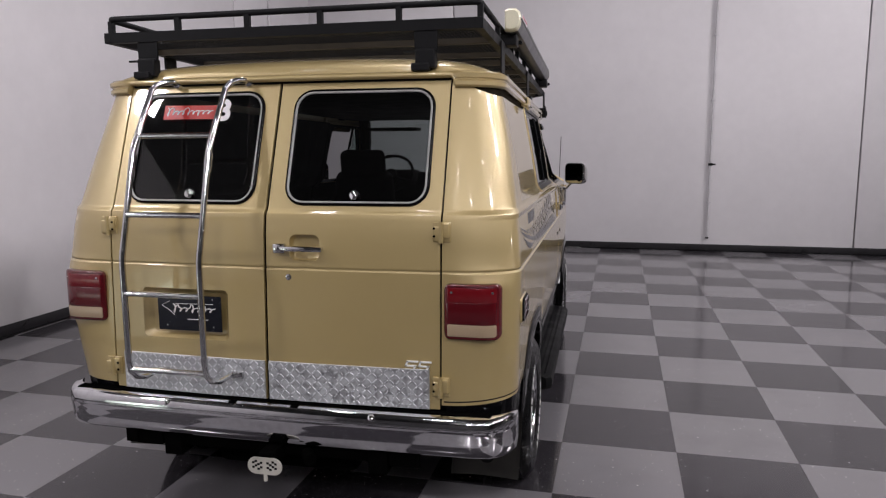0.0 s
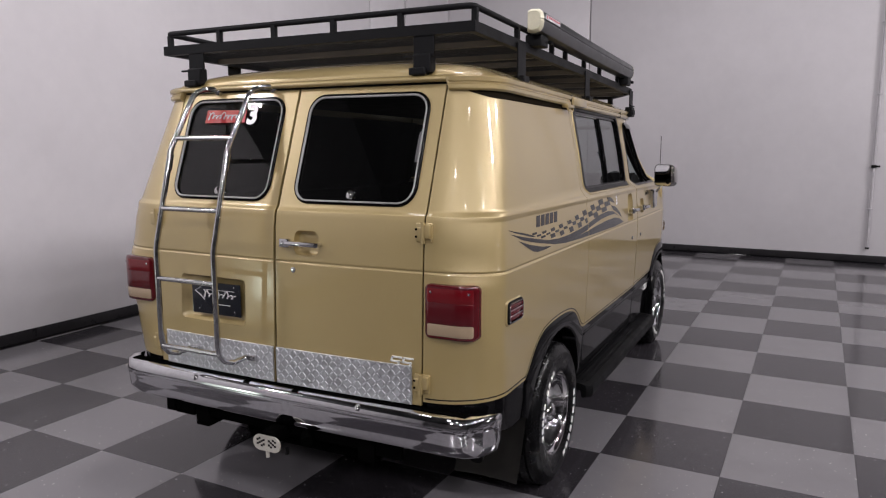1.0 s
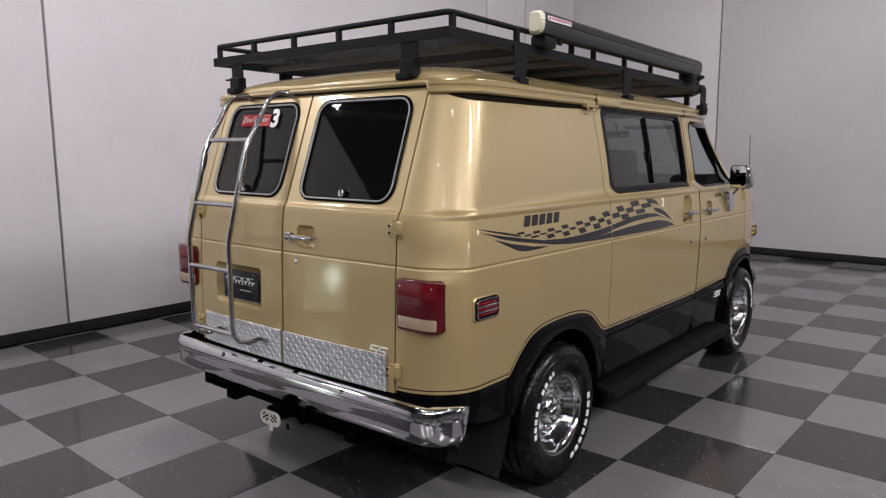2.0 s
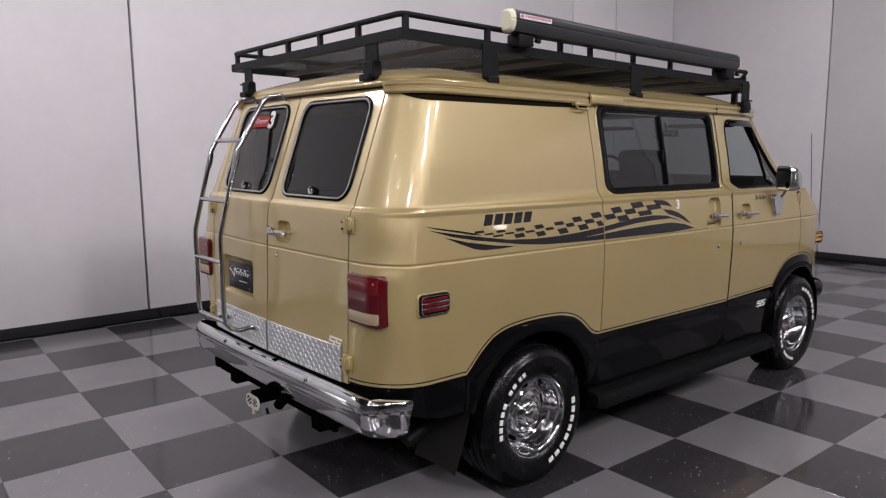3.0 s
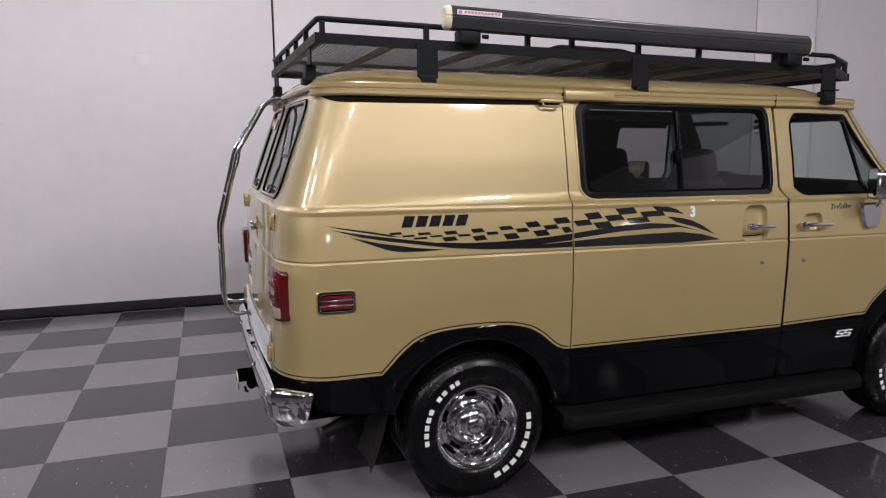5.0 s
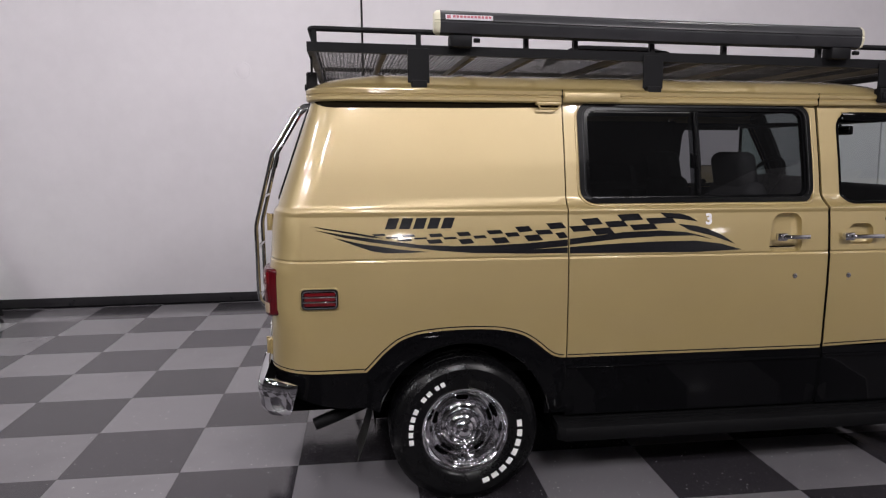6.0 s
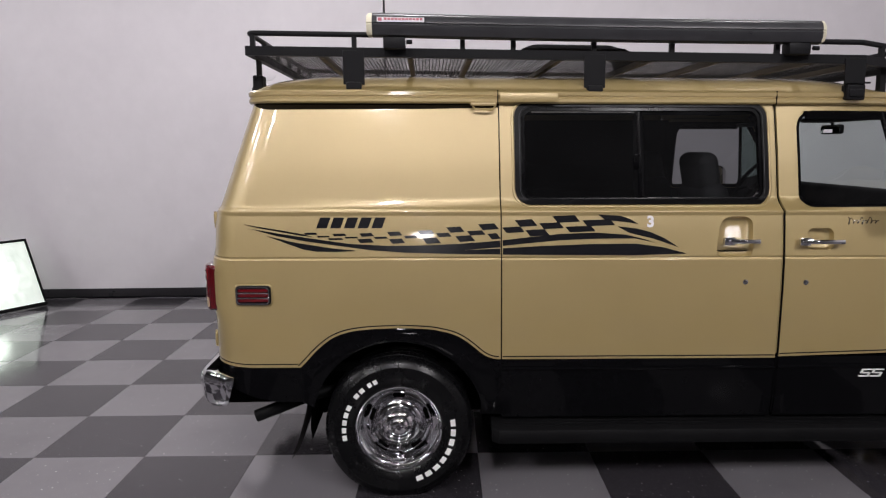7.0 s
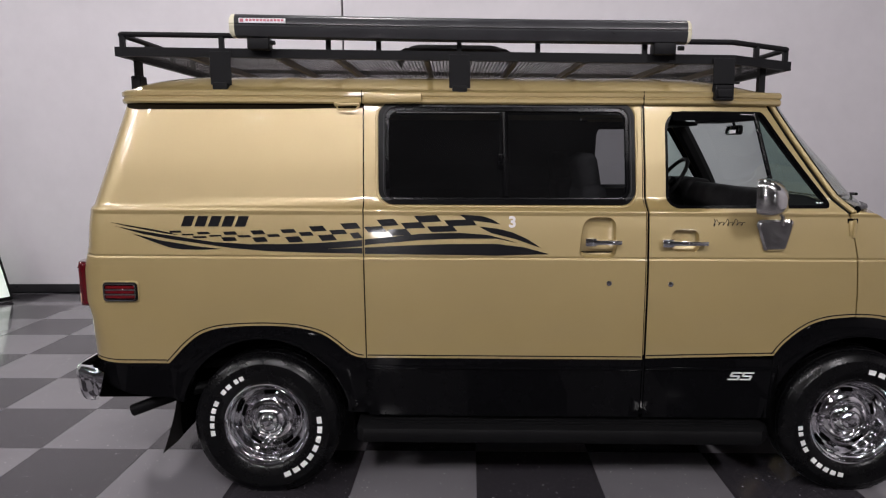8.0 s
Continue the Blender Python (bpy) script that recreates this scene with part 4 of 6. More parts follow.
part("script_strokes", bm, WHITE_VINYL, sticker, rake=True)
tilt = Matrix.Rotation(radians(90 - 20), 4, "X")
part("number", letters("3", 0.125, 0.001, Matrix.Translation(on_pane(-0.245, 1.783, 0.008)) @ tilt, 0.005), WHITE_VINYL, door_l, "white number three", rake=True, smooth=0)


# ---- glass and seals of the sides
bm = bmesh.new()
sweep(bm, [right_side(a, b) + Vector((-0.002, 0, 0)) for a, b in dense(fillet(rect(0.549, 1.394, 1.758, 1.880), 0.076), 0.03)], 0.0075, 8, closed=True)
part("window_lip", bm, GOLD, sliding_door, rake=True, smooth=60)
SIDE_RIM = fillet(rect(0.588, 1.422, 1.724, 1.850), 0.052)
seal = panel("window_seal", SIDE_OUT, [SIDE_RIM], right_side, WINDOW_SEAL, sliding_door, "black rubber window seal", lift=0.005, depth=0.03)
panel("window_frame", SIDE_RIM, [SIDE_PANE], right_side, SEAL, sliding_door, "slim black window frame", lift=-0.002, depth=0.024)
bm = bmesh.new()
sweep(bm, [right_side(a, b) + Vector((0.0035, 0, 0)) for a, b in dense(fillet(rect(0.580, 1.417, 1.731, 1.856), 0.056), 0.03)], 0.0022, 6, closed=True)
part("seal_bead", bm, DULL_SEAL, sliding_door, rake=True, smooth=60)
for y0, y1, lift in ((0.615, 1.160, -0.004), (1.128, 1.700, -0.012)):
    pane = panel("window_pane", fillet(rect(y0 - 0.01, 1.434, y1 + 0.008, 1.836), [0.045 if y0 < 1 else 0.002, 0.002 if y0 < 1 else 0.045] * 2), [], right_side, GLASS_DARK, sliding_door, "dark tinted sliding glass", lift=lift, depth=0.004)
    pane.visible_shadow = False
bm = bmesh.new()
for (y0, y1), out in (((1.118, 1.152), 0.003), ):
    pts = [right_side(1.145, 1.44 + 0.385 * i / 10) for i in range(11)]
    sweep(bm, pts, 0.014, 8)
part("window_divider", bm, SEAL, sliding_door, rake=True)
bm = bmesh.new()
sweep(bm, [right_side(0.64 + 0.48 * i / 12, 1.826) + Vector((0.001, 0, 0)) for i in range(13)], 0.0025, 6)
part("glass_channel", bm, DULL_BEAD, sliding_door, rake=True)
bm = bmesh.new()
p = right_side(1.122, 1.60)
box(bm, (p.x - 0.006, p.y - 0.012, p.z - 0.035), (p.x + 0.012, p.y + 0.012, p.z + 0.035), 0.005)
part("window_catch", bm, SEAL, sliding_door, rake=True)

for door, surface in ((front_door, right_side), (left_door, left_side)):
    panel("window_seal", DOOR_WIN, [DOOR_PANE], surface, SEAL, door, lift=0.002, depth=0.03)
    pane = panel("vent_glass", fillet([(2.412, 1.405), (2.646, 1.407), (2.362, 1.822), (2.342, 1.822)], 0.01), [], surface, GLASS_VENT, door, "green vent glass", lift=-0.010, depth=0.004)
    pane.visible_shadow = False
    bm = bmesh.new()
    sweep(bm, [surface(2.333 + 0.072 * i / 10, 1.828 - 0.425 * i / 10) for i in range(11)], 0.011, 8)
    part("vent_post", bm, SEAL, door, rake=True)
    bm = bmesh.new()
    sign = 1 if surface is right_side else -1
    visor = [surface(1.925 + 0.40 * i / 12, 1.824) for i in range(13)]
    rows = [[bm.verts.new(q + Vector((sign * o, 0, dz))) for q in visor] for o, dz in ((0.004, 0.010), (0.020, -0.004), (0.030, -0.030), (0.026, -0.031), (0.014, -0.008), (0.0, 0.002))]
    for r0, r1 in zip(rows, rows[1:]):
        for i in range(12):
            bm.faces.new((r0[i], r0[i + 1], r1[i + 1], r1[i]))
    part("rain_visor", bm, BLACK_PAINT, door, "glossy dark rain visor", rake=True)

# ---- drip rail, track and roof
RAIL = [(-0.02, 1.862), (0.020, 1.864), (0.028, 1.872), (0.028, 1.886), (0.021, 1.892), (0.021, 1.896), (0.029, 1.901), (0.030, 1.916), (0.020, 1.925), (0.004, 1.928), (-0.02, 1.926)]


REAR_RAIL = [(-0.02, 1.899), (0.012, 1.899), (0.022, 1.902), (0.026, 1.906), (0.027, 1.909), (0.027, 1.912), (0.025, 1.917), (0.020, 1.922), (0.012, 1.926), (0.002, 1.928), (-0.02, 1.926)]


def rail_plan():
    side = [around(2.46 - 2.96 * i / 30, 1.885) for i in range(30)] + [around(CORNER - WRAP * i / 22, 1.885) for i in range(23)]
    rear = [(DOOR_X * (1 - i / 8), tail(1.885) + bow(DOOR_X * (1 - i / 8))) for i in range(1, 8)]
    half = side + rear
    return half + [(0.0, tail(1.885))] + [(-x, y) for x, y in half[::-1]]


plan = rail_plan()
bm = bmesh.new()
rings = []
for k, (x, y) in enumerate(plan):
    a, b = Vector(plan[max(0, k - 1)]), Vector(plan[min(len(plan) - 1, k + 1)])
    d = (b - a).normalized()
    out = Vector((d.y, -d.x)) * -1.0
    if out.dot(Vector((x, y - 0.9))) < 0:
        out = -out
    k = 1.0 if abs(x) < DOOR_X + 0.004 and y < 0 else 0.0
    rings.append([bm.verts.new((x + out.x * (o + (o1 - o) * k), y + out.y * (o + (o1 - o) * k), z + (z1 - z) * k)) for (o, z), (o1, z1) in zip(RAIL, REAR_RAIL)])
for r0, r1 in zip(rings, rings[1:]):
    for i in range(len(RAIL) - 1):
        bm.faces.new((r0[i], r0[i + 1], r1[i + 1], r1[i]))
bm.faces.new(rings[0])
bm.faces.new(rings[-1][::-1])
part("drip_rail", bm, GOLD, van, "gold roof drip rail", rake=True, smooth=40)
# thin black line laid in as the shadow below the rear gutter
bm = bmesh.new()
sweep(bm, [rear_face(-0.70 + 1.40 * i / 20, 1.8965) + Vector((0, -0.004, 0)) for i in range(21)], 0.0055, 8)
part("gutter_shade", bm, SEAL, van, rake=True)

half_plan = [p for p in plan if p[0] >= 0]


def roof_half(y):
    ys, xs_ = [p[1] for p in half_plan][::-1], [p[0] for p in half_plan][::-1]
    return float(np.interp(y, ys, xs_))


bm = bmesh.new()
rows = []
ny, nx = 48, 40
y_back, y_front = half_plan[-1][1] - 0.004, 2.47
for j in range(ny + 1):
    f = j / ny
    y = y_back + (y_front - y_back) * (0.5 - 0.5 * math.cos(math.pi * f))
    w = roof_half(y)
    e0, e1 = min(1, max(0, (y - y_back) / 0.45)), min(1, max(0, (y_front - y) / 0.55))
    lift = math.sqrt(1 - (1 - e0) ** 2) * (1 - (1 - e1) ** 2.2)
    row = []
    for i in range(nx + 1):
        t = math.sin((2 * i / nx - 1) * math.pi / 2)
        crown = 0.072 * (1 - abs(t) ** 7) + 0.032 * (1 - t * t)
        rib = 0.004 * max(0, math.cos((y - 0.1) * 2 * math.pi / 0.42)) ** 6 * (1 if abs(t) < 0.85 else 0)
        row.append(bm.verts.new((t * w, y, 1.925 + crown * lift + rib * lift)))
    rows.append(row)
for r0, r1 in zip(rows, rows[1:]):
    for i in range(nx):
        bm.faces.new((r0[i], r0[i + 1], r1[i + 1], r1[i]))
part("roof", bm, GOLD, van, "gold steel roof", rake=True, smooth=70)

# dark strip on the flank, painted for the shade in the track groove
panel("door_track", [(-0.93, 1.864), (-0.88, 1.855), (-0.80, 1.845), (-0.72, 1.838), (-0.62, 1.834), (0.10, 1.8385), (0.49, 1.846), (0.49, 1.870), (-0.93, 1.870)], [], right_side, TRACK_SHADE, van, "dark strip for the shade in the sliding door track", lift=0.0015, depth=0.004)
bm = bmesh.new()
c = right_side(0.42, 1.85)
box(bm, (c.x + 0.004, 0.355, 1.852), (c.x + 0.040, 0.475, 1.868), 0.005)
sweep(bm, [(c.x + 0.030, 0.365, 1.855), (c.x + 0.036, 0.375, 1.838), (c.x + 0.036, 0.455, 1.836), (c.x + 0.030, 0.470, 1.852)], 0.005, 8)
part("track_roller", bm, GOLD, van, rake=True)
for y in (0.482, 1.792):
    bm = bmesh.new()
    p = right_side(y, 1.89)
    box(bm, (p.x - 0.004, y - 0.0022, 1.862), (p.x + 0.0312, y + 0.0022, 1.924), 0.0008)
    part("rail_gap", bm, SEAL, van, rake=True)
bm = bmesh.new()
box(bm, (0.866, 0.490, 1.868), (0.886, 0.760, 1.912), 0.007)
part("roller_cover", bm, GOLD, van, "gold roller cover over the sliding door", rake=True)

# ---- tail lamps, side markers
def lamp_face(x):
    """Plan of the lamp's face: flat, then rounding away towards the flank."""
    return float(np.interp(x, [0.70, 0.855, 0.875, 0.892, 0.906, 0.918, 0.927, 0.932], [-0.901, -0.901, -0.898, -0.892, -0.884, -0.873, -0.861, -0.848]))


def lamp_slab(x0, x1, z0, z1, out, back, corner, lip, side):
    """A slab bent along the lamp's face, with rounded corners and a soft rim."""
    bm = bmesh.new()
    n = 26
    cols = []
    for i in range(n + 1):
        x = x0 + (x1 - x0) * (0.5 - 0.5 * math.cos(math.pi * i / n))
        e = min(x - x0, x1 - x)
        cut = corner - math.sqrt(max(0.0, corner * corner - max(0.0, corner - e) ** 2))
        soft = lip * (1 - min(1.0, e / (lip * 1.5))) ** 2
        a, b, y = z0 + cut, z1 - cut, lamp_face(x) - out + soft
        cols.append([bm.verts.new((x * side, q, z)) for q, z in ((y + back, a), (y + lip, a), (y + lip * 0.3, a + lip * 0.3), (y, a + lip), (y, b - lip), (y + lip * 0.3, b - lip * 0.3), (y + lip, b), (y + back, b))])
    for c0, c1 in zip(cols, cols[1:]):
        for k in range(7):
            bm.faces.new((c0[k], c0[k + 1], c1[k + 1], c1[k]))
    bm.faces.new(cols[0])
    bm.faces.new(cols[-1][::-1])
    return bm


def tail_lamp(side):
    x0, x1 = 0.717, 0.931
    out = Matrix.Translation((-0.026 if side < 0 else 0.0, 0, 0))

    def shifted(bm):
        bm.transform(out)
        return bm

    lamp = part("tail_lamp", shifted(lamp_slab(x0, x1, 0.908, 1.122, 0.0, 0.05, 0.024, 0.008, side)), RED_LENS, van, "dark red tail lamp with a pale reverse lens", rake=True, smooth=50)
    for nm, mat, z0, z1 in (("reverse_lens", WHITE_LENS, 0.922, 0.968), ("middle_lens", RED_LENS, 0.971, 1.0525), ("upper_lens", LIT_RED_LENS, 1.0525, 1.108)):
        part(nm, shifted(lamp_slab(x0 + 0.013, x1 - 0.016, z0, z1, 0.0022, 0.02, 0.006, 0.001, side)), mat, lamp, rake=True, smooth=50)
    for x in (x0 + 0.03, x1 - 0.03):
        bm = bmesh.new()
        lathe(bm, [(0.0, 0.003), (0.005, 0.002), (0.005, -0.002)], Matrix.Translation((x * side, lamp_face(x) - 0.0022, 1.092)) @ TO_REAR, 10)
        part("screw", shifted(bm), CHROME, lamp, rake=True)


tail_lamp(1)
tail_lamp(-1)


def side_marker(y, z, w, h, mat, bars):
    x = half_wide(y, z)
    shape = fillet(rect(y - w / 2, z - h / 2, y + w / 2, z + h / 2), 0.018)

    def ring(f, out):
        return [bm.verts.new((x + out, y + (a - y) * f, z + (b - z) * (1 - (1 - f) * w / h))) for a, b in shape]

    bm = bmesh.new()
    rows = [ring(1.0, -0.008), ring(1.0, 0.010), ring(0.97, 0.014), ring(0.93, 0.013), ring(0.92, 0.007)]
    for r0, r1 in zip(rows, rows[1:]):
        for i in range(len(r0)):
            bm.faces.new((r0[i], r0[(i + 1) % len(r0)], r1[(i + 1) % len(r0)], r1[i]))
    lip = bmesh.new()
    rows = [[lip.verts.new((x + out, y + (a - y) * f, z + (b - z) * (1 - (1 - f) * w / h))) for a, b in shape] for f, out in ((1.09, -0.001), (1.06, 0.004), (1.02, 0.006), (1.0, 0.004))]
    for r0, r1 in zip(rows, rows[1:]):
        for i in range(len(r0)):
            lip.faces.new((r0[i], r0[(i + 1) % len(r0)], r1[(i + 1) % len(r0)], r1[i]))
    part("marker_pressing", lip, GOLD, van, rake=True, smooth=60)
    marker = part("side_marker", bm, BLACK_PLASTIC, van, "black-framed red side marker lamp with chrome bars" if mat is RED_LENS else "amber front side marker lamp", rake=True, smooth=50)
    bm = bmesh.new()
    rows = [ring(0.945, 0.012), ring(0.93, 0.0165), ring(0.89, 0.0165), ring(0.88, 0.008)]
    for r0, r1 in zip(rows, rows[1:]):
        for i in range(len(r0)):
            bm.faces.new((r0[i], r0[(i + 1) % len(r0)], r1[(i + 1) % len(r0)], r1[i]))
    part("chrome_bezel", bm, CHROME, marker, rake=True, smooth=50)
    bm = bmesh.new()
    bm.faces.new(ring(0.90, 0.0085))
    part("backing", bm, SHADE_BLACK, marker, rake=True)
    span = h - 0.022
    for k in range(bars):
        zz = z - span / 2 + span * (k + 0.5) / bars
        bm = bmesh.new()
        hh = span / bars * 0.30
        box(bm, (x + 0.006, y - w / 2 + 0.013, zz - hh), (x + 0.0135, y + w / 2 - 0.013, zz + hh), 0.002)
        part("lens", bm, LIT_RED_LENS if mat is RED_LENS else mat, marker, rake=True)
        if k:
            bm = bmesh.new()
            zc = z - span / 2 + span * k / bars
            box(bm, (x + 0.006, y - w / 2 + 0.008, zc - 0.0030), (x + 0.0175, y + w / 2 - 0.008, zc + 0.0030), 0.0015)
            part("chrome_bar", bm, CHROME, marker, rake=True)


side_marker(-0.650, 0.994, 0.160, 0.090, RED_LENS, 3)
side_marker(3.20, 0.980, 0.165, 0.088, AMBER_LENS, 2)

# ---- handles, locks, script on the doors
for parent, outline, centre, length in ((sliding_door, rec1, (1.584, 1.240), 0.165), (front_door, rec2, (1.954, 1.237), 0.205)):
    bowl(parent, outline, right_side, 0.034)
    x = half_wide(*centre)
    door_handle(parent, (x + 0.008, centre[0], centre[1]), length, TO_RIGHT)
key_lock(sliding_door, right_side(1.618, 1.047), TO_RIGHT)
key_lock(front_door, right_side(1.901, 1.044), TO_RIGHT)
bm = bmesh.new()
sweep(bm, script(2.086, 0.145, 1.324, 0.034, 7, lambda a, b: right_side(a, b) + Vector((0.001, 0, 0))), 0.0016, 5)
part("script_strokes", bm, DECAL, front_door, "thin dark script strokes", rake=True)

# ---- side decal: swooping bands and checks
def decal(name, poly, mat, label="", parent=van, lift=0.0014):
    if parent is sliding_door:
        poly = [(y + 0.010 * (y - 0.493) / 0.3 if y < 0.793 else y + 0.010, z) for y, z in poly]
    return panel(name, poly, [], right_side, mat, parent, label, lift=lift, depth=0.0008, step=0.03)


decal("decal_band", [(-0.661, 1.3), (-0.519, 1.275), (-0.353, 1.25), (-0.204, 1.229), (-0.038, 1.22), (0.129, 1.221), (0.296, 1.228), (0.482, 1.242), (0.482, 1.212), (0.312, 1.199),
                     (0.482, 1.206), (0.482, 1.179), (0.295, 1.181), (0.045, 1.188), (-0.121, 1.201), (-0.271, 1.222), (-0.412, 1.242), (-0.536, 1.265)], DECAL, "black swooping vinyl band")
decal("decal_band", [(0.493, 1.244), (0.581, 1.254), (0.75, 1.272), (0.92, 1.277), (1.048, 1.268), (1.134, 1.247), (1.19, 1.23), (1.091, 1.251), (0.919, 1.25), (0.749, 1.243), (0.58, 1.227), (0.493, 1.218)], DECAL, "", sliding_door)
decal("decal_band", [(0.493, 1.207), (0.665, 1.217), (0.877, 1.225), (1.091, 1.227), (1.22, 1.211), (1.329, 1.181), (1.091, 1.173), (0.493, 1.178)], DECAL, "", sliding_door)
decal("decal_band", [(-0.582, 1.266), (-0.453, 1.236), (-0.287, 1.209), (-0.163, 1.197), (-0.254, 1.193), (-0.354, 1.194), (-0.412, 1.203), (-0.495, 1.232)], DECAL)
decal("decal_band", [(-0.686, 1.319), (-0.619, 1.307), (-0.502, 1.289), (-0.411, 1.272), (-0.365, 1.260), (-0.419, 1.265), (-0.511, 1.282), (-0.619, 1.302)], DECAL)
decal("decal_band", [(0.921, 1.360), (1.023, 1.354), (1.066, 1.341), (1.108, 1.316), (1.057, 1.324), (0.954, 1.335)], DECAL, "", sliding_door)
decal("decal_band", [(1.009, 1.306), (1.10, 1.296), (1.16, 1.281), (1.229, 1.251), (1.294, 1.209), (1.177, 1.249), (1.065, 1.276)], DECAL, "", sliding_door)
CHECKS = [(-0.411, 1.280, -0.351, 1.271), (-0.282, 1.275, -0.220, 1.265), (-0.160, 1.277, -0.095, 1.263), (-0.033, 1.283, 0.034, 1.266), (0.105, 1.289, 0.179, 1.273), (0.238, 1.304, 0.317, 1.281),
          (-0.353, 1.266, -0.295, 1.259), (-0.227, 1.261, -0.166, 1.254), (-0.095, 1.261, -0.031, 1.252), (0.042, 1.266, 0.104, 1.254), (0.189, 1.277, 0.258, 1.260), (0.331, 1.287, 0.413, 1.268),
          (-0.302, 1.255, -0.235, 1.247), (-0.169, 1.251, -0.096, 1.234), (-0.025, 1.251, 0.046, 1.231), (0.128, 1.255, 0.208, 1.231), (0.279, 1.264, 0.364, 1.239)]
CHECKS_DOOR = [(0.550, 1.336, 0.644, 1.308), (0.717, 1.354, 0.835, 1.326), (0.493, 1.303, 0.589, 1.279), (0.657, 1.322, 0.762, 1.297), (0.852, 1.335, 0.997, 1.310), (0.596, 1.291, 0.699, 1.264), (0.774, 1.306, 0.907, 1.282),
               (0.384, 1.318, 0.474, 1.293), (0.426, 1.274, 0.482, 1.250)]
for a, b, c, d in CHECKS + CHECKS_DOOR:
    h = b - d
    decal("decal_check", [(a - 0.1 * h, b - 0.06 * h), (c - 0.75 * h, b + 0.12 * h), (c + 0.1 * h, d + 0.06 * h), (a + 0.75 * h, d - 0.12 * h)], DECAL, "", sliding_door if a > 0.49 else van)
# bold slanted name in plain blocks
for k in range(5):
    y0 = -0.355 + 0.0625 * k
    decal("decal_block", [(y0, 1.300), (y0 + 0.048, 1.300), (y0 + 0.066, 1.348), (y0 + 0.018, 1.348)], DECAL, "black slanted block" if k == 0 else "")
part("number", letters("3", 0.070, 0.0006, Matrix.Translation(right_side(1.173, 1.325) + Vector((0.002, 0, 0))) @ TO_RIGHT @ Matrix.Rotation(radians(-6), 4, "X"), 0.0028), WHITE_VINYL, sliding_door, "small white number three", rake=True, smooth=0)

# ---- front end
bm = bmesh.new()
rows = []
for y, z, bow, crown in ((2.720, 1.366, 0.26, 0.020), (2.76, 1.380, 0.23, 0.020), (2.83, 1.370, 0.080, 0.024), (2.90, 1.328, 0.045, 0.030), (3.00, 1.268, 0.02, 0.034), (3.16, 1.186, 0.0, 0.034), (3.27, 1.138, 0.0, 0.030), (3.37, 1.060, 0.0, 0.020), (3.40, 0.98, 0.03, 0.0), (3.40, 0.75, 0.03, 0.0), (3.36, 0.62, 0.03, 0.0)):
    w = half_wide(y, z) - 0.003
    rows.append([bm.verts.new((w * i / 10, y + bow * (1 - (i / 10) ** 4), z + crown * (1 - (i / 10) ** 4))) for i in range(-10, 11)])
for r0, r1 in zip(rows, rows[1:]):
    for i in range(20):
        bm.faces.new((r0[i], r0[i + 1], r1[i + 1], r1[i]))
part("hood", bm, GOLD, van, "gold short sloping hood and nose", rake=True, smooth=60)


bm = bmesh.new()
rows = []
for k in range(9):
    f = k / 8
    y, z = 2.415 + (2.745 - 2.415) * f, 1.905 + (1.385 - 1.905) * f
    w = half_wide(y - 0.06, z) - 0.020
    rows.append([bm.verts.new((w * i / 10, y + 0.020 + (0.13 + 0.09 * f) * (1 - abs(i / 10) ** (2 + 2.5 * min(1.0, 1.6 * f))), z)) for i in range(-10, 11)])
for r0, r1 in zip(rows, rows[1:]):
    for i in range(20):
        bm.faces.new((r0[i], r0[i + 1], r1[i + 1], r1[i]))
ws = part("windshield", bm, GLASS_CLEAR, van, "curved clear windshield", rake=True, smooth=60)
ws.visible_shadow = False
for sign in (1, -1):
    bm = bmesh.new()
    pts = []
    for k in range(9):
        f = k / 8
        y, z = 2.408 + (2.735 - 2.408) * f, 1.90 + (1.375 - 1.90) * f
        pts.append((sign * (half_wide(y - 0.02, z) - 0.012), y, z))
    sweep(bm, pts, 0.012, 10)
    part("windshield_pillar", bm, GOLD, van, rake=True)
    bm = bmesh.new()
    sweep(bm, [(x - sign * 0.010, y + 0.018, z) for x, y, z in pts], 0.007, 6)
    part("windshield_seal", bm, SEAL, van, rake=True)
bm = bmesh.new()
foot = [((half_wide(2.74, 1.385) - 0.035) * i / 10, 2.768 + 0.215 * (1 - abs(i / 10) ** 4.5), 1.388) for i in range(-10, 11)]
sweep(bm, foot, 0.016, 8)
part("windshield_seal", bm, SEAL, van, rake=True)
bm = bmesh.new()
sweep(bm, [(0.35, 2.975, 1.41), (0.58, 2.920, 1.440), (0.74, 2.86, 1.448)], 0.007, 8)
part("wiper", bm, BLACK_PLASTIC, van, "black windshield wiper", rake=True)
bm = bmesh.new()
box(bm, (0.950, 2.704, 1.268), (0.983, 2.740, 1.340), 0.006)
sweep(bm, [(0.984, 2.726, 1.262), (0.984, 2.726, 1.346)], 0.0075, 10)
part("door_hinge", bm, GOLD, front_door, rake=True)
bm = bmesh.new()
box(bm, (0.945, 2.698, 1.256), (0.9735, 2.747, 1.350), 0.002)
part("hinge_gasket", bm, SEAL, front_door, rake=True)
bm = bmesh.new()
box(bm, (-0.90, 3.34, 0.47), (0.90, 3.475, 0.635), 0.06, segments=4)
box(bm, (0.78, 3.17, 0.49), (0.925, 3.41, 0.625), 0.055, segments=4)
box(bm, (-0.925, 3.17, 0.49), (-0.78, 3.41, 0.625), 0.055, segments=4)
part("front_bumper", bm, BLACK_PAINT, van, "black front bumper", rake=True)

# antenna on the fender
bm = bmesh.new()
